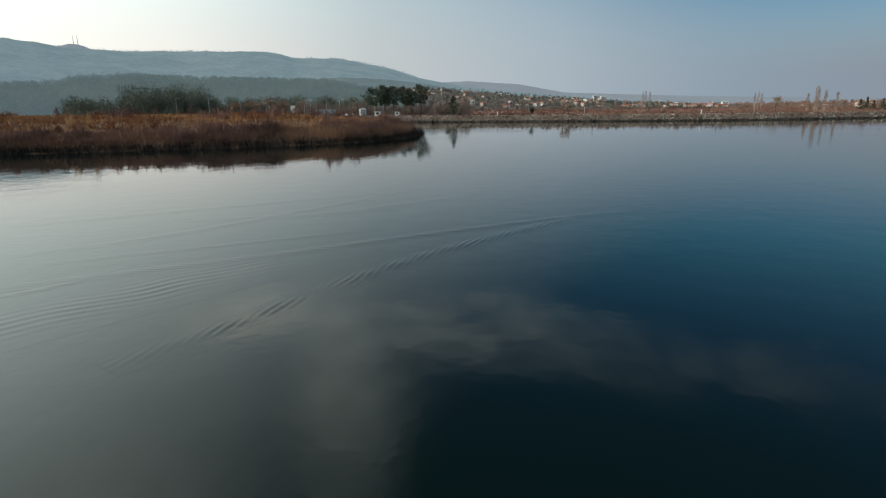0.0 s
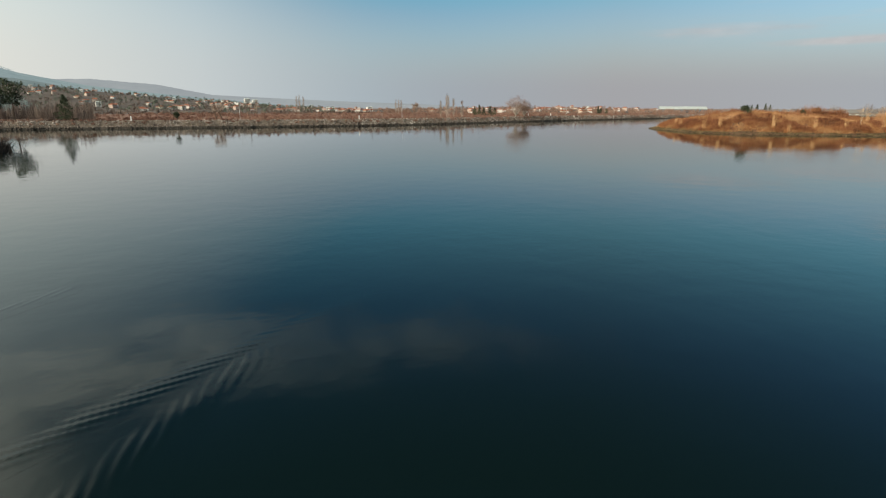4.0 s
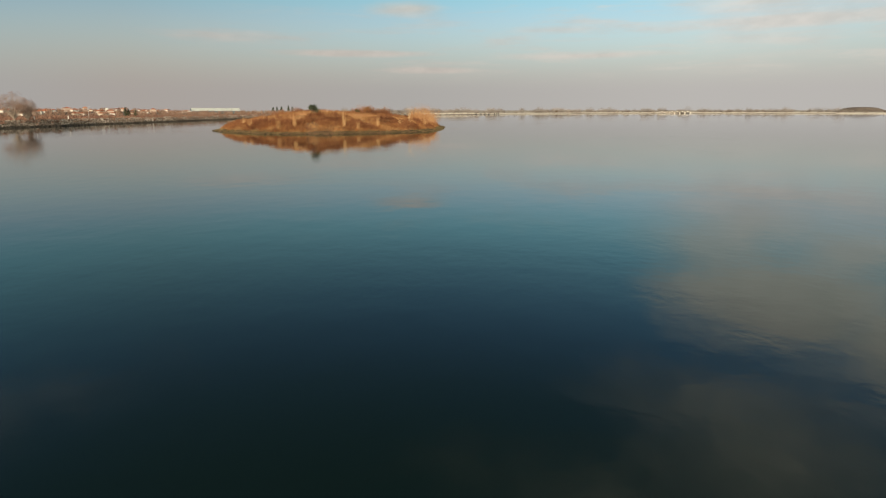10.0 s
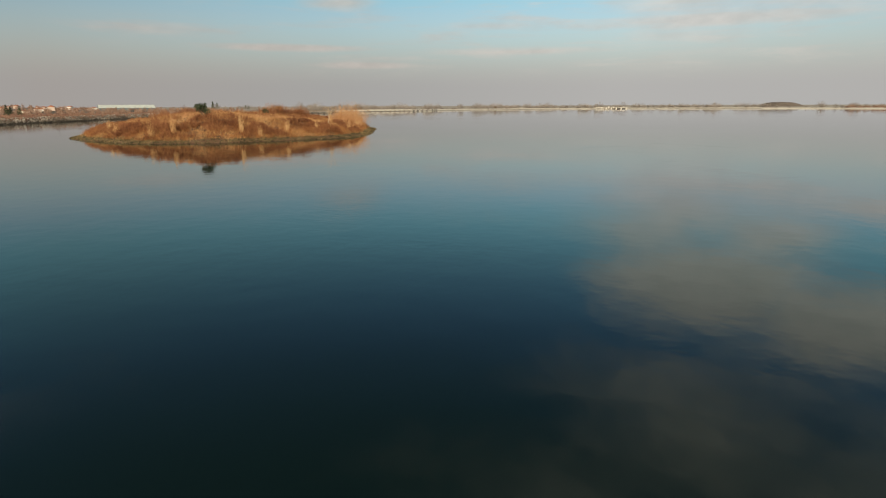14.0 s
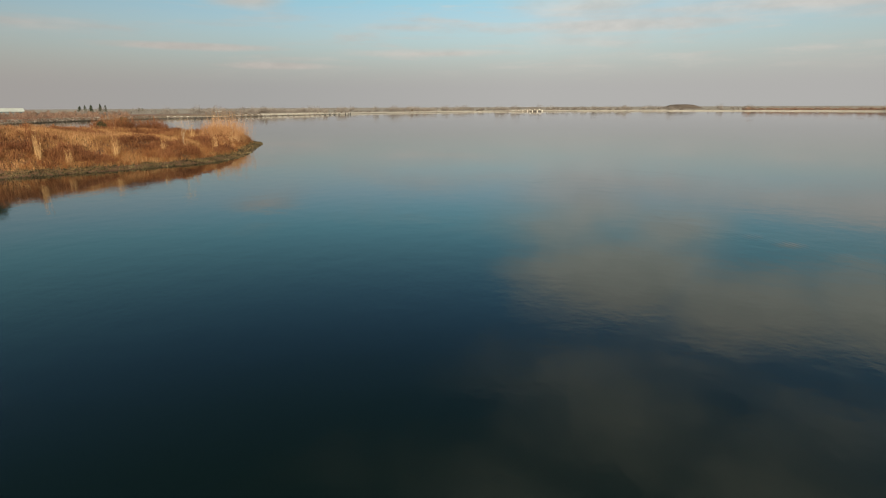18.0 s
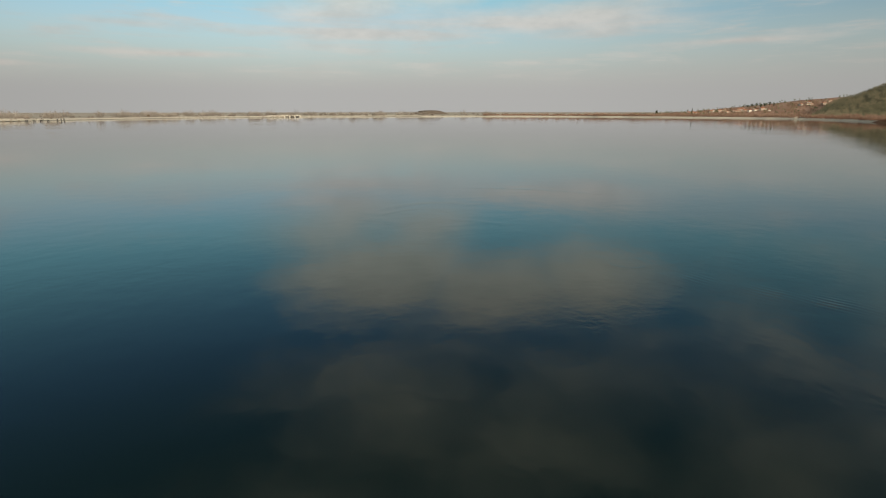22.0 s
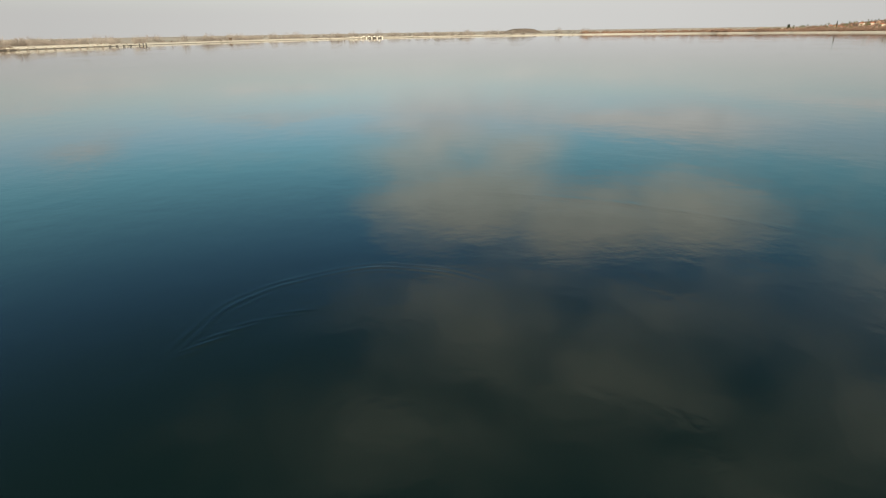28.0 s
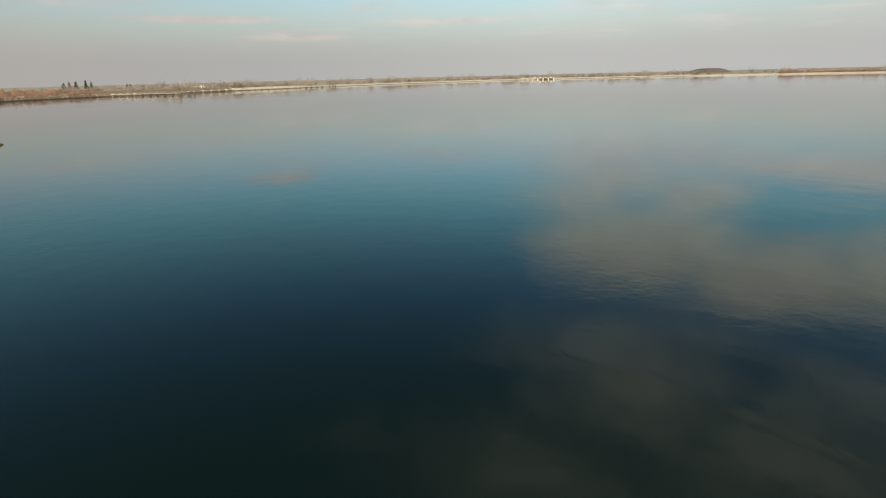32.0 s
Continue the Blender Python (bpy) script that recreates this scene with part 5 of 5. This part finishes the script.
def car(place, turn, paint, label):
    """A small parked car: shaped body, glasshouse, wheels and lights."""
    root = thing("parked_car", label, "car", place, "parked cars")
    root.rotation_euler = (0, 0, radians(turn))
    side = [(-2.0, 0.35), (-2.05, 0.75), (-1.6, 0.9), (-1.05, 1.4), (0.5, 1.42), (1.1, 0.95), (1.95, 0.8), (2.05, 0.4)]
    n = len(side)
    v = [(x, -0.82 if z < 1 else -0.64, z) for x, z in side] + [(x, 0.82 if z < 1 else 0.64, z) for x, z in side]
    solid("body", v, [tuple(range(n)), tuple(range(2 * n - 1, n - 1, -1))] + [(i, i + n, (i + 1) % n + n, (i + 1) % n) for i in range(n)], paint, root)
    for s in (-1, 1):
        v = [(-1.1, s * 0.84, 0.95), (0.6, s * 0.84, 0.97), (0.35, s * 0.7, 1.34), (-0.95, s * 0.7, 1.32)]
        solid("side_window", v, [(0, 1, 2, 3)], PANE, root)
        for x in (-1.25, 1.3):
            w2, f2 = [], []
            limb(w2, f2, (x, s * 0.62, 0.32), (x, s * 0.86, 0.32), 0.32, 0.32, 12)
            f2.append(tuple(range(11, -1, -1)))
            wheel = solid("wheel", w2, f2, TYRE, root)
            w2, f2 = [], []
            limb(w2, f2, (x, s * 0.85, 0.32), (x, s * 0.87, 0.32), 0.19, 0.17, 10)
            solid("rim", w2, f2, GALVANISED, wheel)
        block("headlight", 1.93, 2.02, s * 0.62 - 0.14, s * 0.62 + 0.14, 0.6, 0.74, PAINT_WHITE, root)
    return root


DARK_PAINT = two_tone("dark_car_paint", (0.03, 0.035, 0.04), (0.06, 0.065, 0.07), 1.0, 0.3, bumpy=0.0)
for i, (x, y, a) in enumerate([(-128, 288, 20), (-124.5, 290, 22), (-121, 291.5, 18), (-120, 300, 100), (-136, 283, 15), (-126, 296, 80), (-119, 308, 85), (-150, 268, 25)]):
    car((x, y, CREST + 0.12), a, DARK_PAINT if i % 3 == 1 else PAINT_WHITE, ("dark" if i % 3 == 1 else "white") + " small car parked near the shore pines")


def kiosk(x, y, w2, h, label):
    root = thing("kiosk", label, "kiosk", (x, y, CREST + 0.05), "kiosks by the pines")
    block("wall", -w2 / 2, w2 / 2, -1.2, 1.2, -0.1, h, PAINT_WHITE, root)
    block("roof", -w2 / 2 - 0.3, w2 / 2 + 0.3, -1.6, 1.5, h + 0.003, h + 0.18, SHEET_ROOF, root)
    block("hatch", -w2 / 4, w2 / 4, -1.24, -1.19, 1.0, h - 0.4, PANE, root, "dark serving hatch")


kiosk(-101, 299, 3.2, 2.5, "small white kiosk under the shore pines")
kiosk(-90, 301, 2.4, 2.3, "small white kiosk under the shore pines")
white_house = place_house(KINDS[4], -122, 333, CREST, 30, 0.42)
white_house["label"] = "white house with a pale roof behind the shore pines"


def boat_shelter(x, y, z, turn):
    root = thing("boat_shelter", "low boat shelter on posts with a grey sheet roof", "shelter", (x, y, z))
    root.rotation_euler = (0, 0, radians(turn))
    e = [(-6, -4, 1.6), (6, -4, 1.6), (6, 4, 1.6), (-6, 4, 1.6), (-5, 0, 4.2), (5, 0, 4.2)]
    v = e + [(a, b, c - 0.15) for a, b, c in e]
    solid("roof", v, [(0, 1, 5, 4), (2, 3, 4, 5), (1, 2, 5), (3, 0, 4), (7, 6, 10, 11), (9, 8, 11, 10), (8, 7, 11), (6, 9, 10), (0, 6, 7, 1), (1, 7, 8, 2), (2, 8, 9, 3), (3, 9, 6, 0)], GREY_PANEL, root, "grey sheet roof")
    for a, b in ((-5.6, -3.6), (5.6, -3.6), (5.6, 3.6), (-5.6, 3.6)):
        block("post", a - 0.12, a + 0.12, b - 0.12, b + 0.12, -2.5, 1.45, DARK_STEEL, root)


boat_shelter(-117, 262, 3.2, 30)
# ground of the car park and the ramp to the water
block("car_park", -190, -116, 258, 345, GROUND_Z - 0.4, CREST + 0.12, ROAD)
block("quay", -116, -72, 296, 345, GROUND_Z - 0.4, CREST + 0.05, EARTH)
tagged(bpy.data.objects["quay"], "bare earth quay under the shore pines", "quay", kind="structure")
tagged(bpy.data.objects["car_park"], "grey asphalt car park on the shore", "car park", kind="structure")


def marker(x, y):
    root = thing("white_marker", "short white marker post on the bank's crest", "marker", (x, y, CREST + 0.2), "bank markers")
    v, f = [], []
    limb(v, f, (0, 0, -0.2), (0, 0, 1.7), 0.28, 0.28, 10)
    solid("post", v, f, PAINT_WHITE, root)
    v, f = [], []
    limb(v, f, (0, 0, 1.705), (0, 0, 1.95), 0.3, 0.08, 10)
    solid("cap", v, f, PAINT_WHITE, root)


for x, y in [(-32, 291.5), (70, 294.5), (203, 349), (226, 356.5)]:
    marker(x, y)
for i, (x, y) in enumerate([(20, 335), (92, 350), (160, 372), (232, 392), (305, 420), (380, 448)]):
    root = thing("utility_pole", "wooden utility pole in the scrub behind the bank", "pole", (x, y, GROUND_Z), "utility poles behind the bank")
    v, f = [], []
    limb(v, f, (0, 0, -0.3), (0, 0, 8.2), 0.14, 0.1, 7)
    solid("pole", v, f, BARK, root)
    block("crossarm", -0.9, 0.9, -0.06, 0.06, 7.5, 7.65, BARK, root)
    for s in (-0.8, 0.8):
        v, f = [], []
        limb(v, f, (s, 0, 7.66), (s, 0, 7.85), 0.05, 0.04, 6)
        solid("insulator", v, f, PAINT_WHITE, root)


# ---- jetties, barrage and other waterworks ----
def jetty(name_label, a, b, step, dark_from):
    """A long jetty: deck, paired piles, white cap blocks and a rail; bare dark piles at its outer end."""
    a, b = Vector(a), Vector(b)
    length = (b - a).length
    root = thing("jetty", name_label, "jetty", (a.x, a.y, 0), "jetties")
    root.rotation_euler = (0, 0, math.atan2(b.y - a.y, b.x - a.x))
    block("deck", 0, length, -1.3, 1.3, 1.78, 2.05, CONCRETE, root)
    x = 2.0
    while x < length:
        for s in (-1, 1):
            v, f = [], []
            limb(v, f, (x, s * 1.0, -1.5), (x, s * 1.0, 1.79), 0.45, 0.45, 8)
            solid("pile", v, f, DARK_STEEL if x > dark_from else PILE_CONCRETE, root)
        if x <= dark_from:
            block("cap_block", x - 0.6, x + 0.6, -1.5, 1.5, 2.053, 2.5, WHITE_CONCRETE, root, "white concrete block")
        else:
            block("cross_beam", x - 0.3, x + 0.3, -1.8, 1.8, 1.35, 1.747, DARK_STEEL, root)
        x += step
    return root


jetty("long concrete jetty on piles with white blocks", (652, 430, 0), (653, 357, 0), 7.5, 26)
jetty("long concrete jetty on piles with white blocks", (752, 400, 0), (912, 314, 0), 9.5, 135)
for i, (x, y) in enumerate([(649, 356), (657, 353), (650, 350), (656, 348), (916, 312), (920, 309), (924, 307)]):
    root = thing("mooring_pile", "dark steel mooring pile standing in the lake", "pile", (x, y, 0), "mooring piles")
    v, f = [], []
    limb(v, f, (0, 0, -2), (0, 0, 3.0), 0.7, 0.7, 8)
    solid("shaft", v, f, DARK_STEEL, root)
    v, f = [], []
    limb(v, f, (0, 0, 3.003), (0, 0, 3.3), 0.75, 0.55, 8)
    solid("cap", v, f, GALVANISED, root)
crane = thing("pier_crane", "small dark crane at the jetty's end", "crane", (653, 360, 2.1))
for nm, p, q, r1 in (("mast", (0, 0, 0), (0, 0, 4.2), 0.3), ("boom", (0, 0, 4.1), (-4.5, 1, 5.0), 0.18), ("stay", (0, 0, 4.2), (1.6, -0.4, 2.4), 0.12)):
    v, f = [], []
    limb(v, f, p, q, r1, r1 * 0.8, 6)
    solid(nm, v, f, DARK_STEEL, crane)


def barrage():
    root = thing("barrage", "whitewashed concrete barrage with six piers and gates", "barrage", (1288, 30, 0))
    root.rotation_euler = (0, 0, radians(-84))
    for k in range(7):
        x = -30 + 10 * k
        block("pier", x - 0.8, x + 0.8, -4, 4, -1.5, 2.7, WHITE_CONCRETE, root)
        if k < 6:
            block("gate", x + 0.804, x + 9.196, -0.4, 0.4, -1.0, 2.2, DARK_STEEL, root, "dark steel sluice gate")
    block("bridge_deck", -32, 32, -3, 3, 2.703, 3.1, WHITE_CONCRETE, root)
    for k in range(6):
        block("gear_house", -26.5 + 10 * k, -23.5 + 10 * k, -2, 2, 3.104, 4.1, PLASTER["white"], root)


barrage()
shed = thing("dike_shed", "small dark shed on the far dike", "shed", (1142, 250, CREST + 0.1))
block("wall", -2.5, 2.5, -2, 2, -0.4, 3.0, BARK, shed)
block("roof", -2.9, 2.9, -2.4, 2.4, 3.003, 3.3, DARK_STEEL, shed)
outfall = thing("outfall", "concrete outfall with a dark opening at the waterline", "outfall", (722, -657, 0))
outfall.rotation_euler = (0, 0, radians(40))
block("headwall", -8, 8, -1.2, 1.2, 2.6, 3.4, CONCRETE, outfall)
for s in (-1, 1):
    block("wing_wall", s * 6 - 1.8, s * 6 + 1.8, -1.2, 1.2, -1, 2.597, CONCRETE, outfall)
block("grating", -4.196, 4.196, 0.2, 0.5, -1, 2.597, DARK_STEEL, outfall, "dark iron grating")


def earth_mound():
    v, f, n = [], [], 40
    rings = [(1.0, 0.0), (0.9, 0.12), (0.7, 0.55), (0.5, 0.86), (0.3, 0.97), (0.1, 1.0)]
    for r1, z in rings:
        for k in range(n):
            a = 2 * math.pi * k / n
            q = 1 + 0.06 * wobble(math.cos(a) * 3, math.sin(a) * 3, 1.0, 6.0)
            v.append((1952 + 65 * r1 * q * math.cos(a) * 0.9, -470 + 69 * r1 * q * math.sin(a), GROUND_Z - 0.5 + 13.5 * z))
    for i in range(len(rings) - 1):
        for k in range(n):
            f.append((i * n + k, i * n + (k + 1) % n, (i + 1) * n + (k + 1) % n, (i + 1) * n + k))
    f.append(tuple(range((len(rings) - 1) * n, len(rings) * n)))
    tagged(solid("earth_mound", v, f, BROWN_HILL, smooth=True), "bare flat-topped brown earth mound beyond the dike", "mound", kind="structure")


earth_mound()
white_shed = thing("low_building", "long low white building beyond the jetty", "building", (1050, 590, GROUND_Z))
white_shed.rotation_euler = (0, 0, radians(-60))
block("wall", -11, 11, -5, 5, -0.3, 3.6, PLASTER["white"], white_shed)
block("roof", -11.6, 11.6, -5.6, 5.6, 3.603, 4.1, SHEET_ROOF, white_shed)
for k in range(5):
    block("window", -9 + 4 * k, -7.4 + 4 * k, -5.04, -4.97, 1.1, 2.6, PANE, white_shed)


# radio masts on the distant summit, sharing the mountain's painted haze glow
for i, a in enumerate((-43.9, -43.6)):
    mast = thing("radio_mast", "tall lattice radio mast on the distant summit", "mast", (4280 * math.sin(radians(a)), 4280 * math.cos(radians(a)), 395), "radio masts")
    v, f = [], []
    limb(v, f, (0, 0, -30), (0, 0, 48), 2.2, 1.2, 4)
    solid("tower", v, f, MOUNTAIN, mast)
    v, f = [], []
    limb(v, f, (0, 0, 48), (0, 0, 62), 0.8, 0.5, 4)
    solid("antenna", v, f, MOUNTAIN, mast)


# ---- ripples left on the water ----
def ripple(label, line, wide, wave, height, seed, waves_along=0.0):
    """A ribbon of small waves along a line, fading to calm water at its edges."""
    r = random.Random(seed)
    step = wave / 5
    path = resample(line, step * 2.5)
    n, m = len(path), max(4, int(wide / step))
    t = np.gradient(path, axis=0)
    t /= np.linalg.norm(t, axis=1)[:, None]
    side = np.c_[-t[:, 1], t[:, 0]]
    s = np.linspace(-0.5, 0.5, m)
    u = np.linspace(0, 1, n)
    length = np.arange(n) * step * 2.5
    win = np.maximum(0, np.cos(s * np.pi))[None] ** 3 * np.sin(np.pi * np.clip(u, 0.02, 0.98))[:, None] ** 0.5
    ph = 2 * np.pi * (s[None] * wide / wave + length[:, None] * waves_along / wave) + 1.6 * np.array([wobble(x, y, 0.35, seed) for x, y in path])[:, None] * 3
    patchy = 0.55 + 0.45 * np.array([wobble(x, y, 0.6, seed + 3) for x, y in path])[:, None]
    z = 0.003 + 1.35 * height * win * patchy * (1 + np.sin(ph))
    p = path[:, None] + side[:, None] * (s * wide)[None, :, None]
    v = np.concatenate([p, z[..., None]], -1).reshape(-1, 3)
    idx = np.arange(n * m).reshape(n, m)
    q = np.stack([idx[:-1, :-1], idx[:-1, 1:], idx[1:, 1:], idx[1:, :-1]], -1).reshape(-1, 4)
    ob = solid("water_ripple", v, q, WATER, smooth=True)
    return tagged(ob, label, "water", kind="structure")


WAKE = "low wake ripples crossing the calm lake"
ripple(WAKE, [(-30, 11.5), (-18, 20.6), (-11.1, 26.5), (0.6, 35.9), (6, 39)], 1.9, 0.45, 0.0160, 1, 0.5)
ripple(WAKE, [(-16, 6), (-12.6, 13.6), (-9.1, 21.4), (-4, 29), (1.5, 36.2)], 2.2, 0.45, 0.0180, 2, -0.5)
ripple(WAKE, [(-30, 17), (-20.5, 23.8), (-13.6, 28.9)], 1.2, 0.4, 0.0072, 3, 0.4)
ripple(WAKE, [(-30, 30), (-18.4, 33.8), (-9.2, 45.5)], 2.6, 0.6, 0.0090, 4, 0.5)
ripple(WAKE, [(-42, 26), (-29, 37), (-16.2, 47.3)], 2.2, 0.6, 0.0072, 5, 0.4)
ripple(WAKE, [(-26, 4), (-20.5, 13.2), (-16.5, 20)], 6.5, 0.7, 0.0120, 6, 0.2)
ripple(WAKE, [(-34, 18), (-28.6, 23.2), (-24.3, 30.5), (-20.3, 38.4), (-16.4, 47.3)], 1.8, 0.5, 0.0100, 12, 0.3)
ripple(WAKE, [(-19.5, 33.4), (-15.6, 38.8), (-11.2, 42.8), (-8.7, 45.6)], 1.6, 0.5, 0.0100, 13, -0.3)
ripple(WAKE, [(-29, 9), (-27, 11.6), (-25.2, 14.0), (-24.7, 17.5)], 0.9, 0.4, 0.0100, 14, 0.3)
ripple(WAKE, [(174.5, 62.5), (176.6, 60.6), (178.4, 58.9), (179.6, 57.2), (180.2, 54.5)], 1.4, 0.4, 0.0080, 15, 0.3)
ripple(WAKE, [(148, 44.4), (144, 42.6), (138, 38.5), (130, 33)], 5.5, 0.6, 0.0081, 7, 0.35)
ring = [(176.5 + 7.6 * math.cos(a), 53 + 7.6 * math.sin(a)) for a in np.linspace(-1.0, 2.4, 30)]
ripple("ring of low ripples spreading on the calm lake", ring, 2.4, 0.5, 0.0063, 8)
ripple("short train of low ripples on the calm lake", [(172.5, 52.5), (170.5, 50.7), (167.5, 48)], 2.2, 0.5, 0.0072, 9, 0.6)
ripple(WAKE, [(197.2, 44), (193, 35.4), (189, 30.8), (184, 26)], 1.6, 0.5, 0.0072, 10, 0.5)
ring = [(151 + 1.6 * math.cos(a), 45.4 + 1.6 * math.sin(a)) for a in np.linspace(0, 5.6, 24)]
ripple("ring of low ripples spreading on the calm lake", ring, 1.0, 0.35, 0.0040, 11)
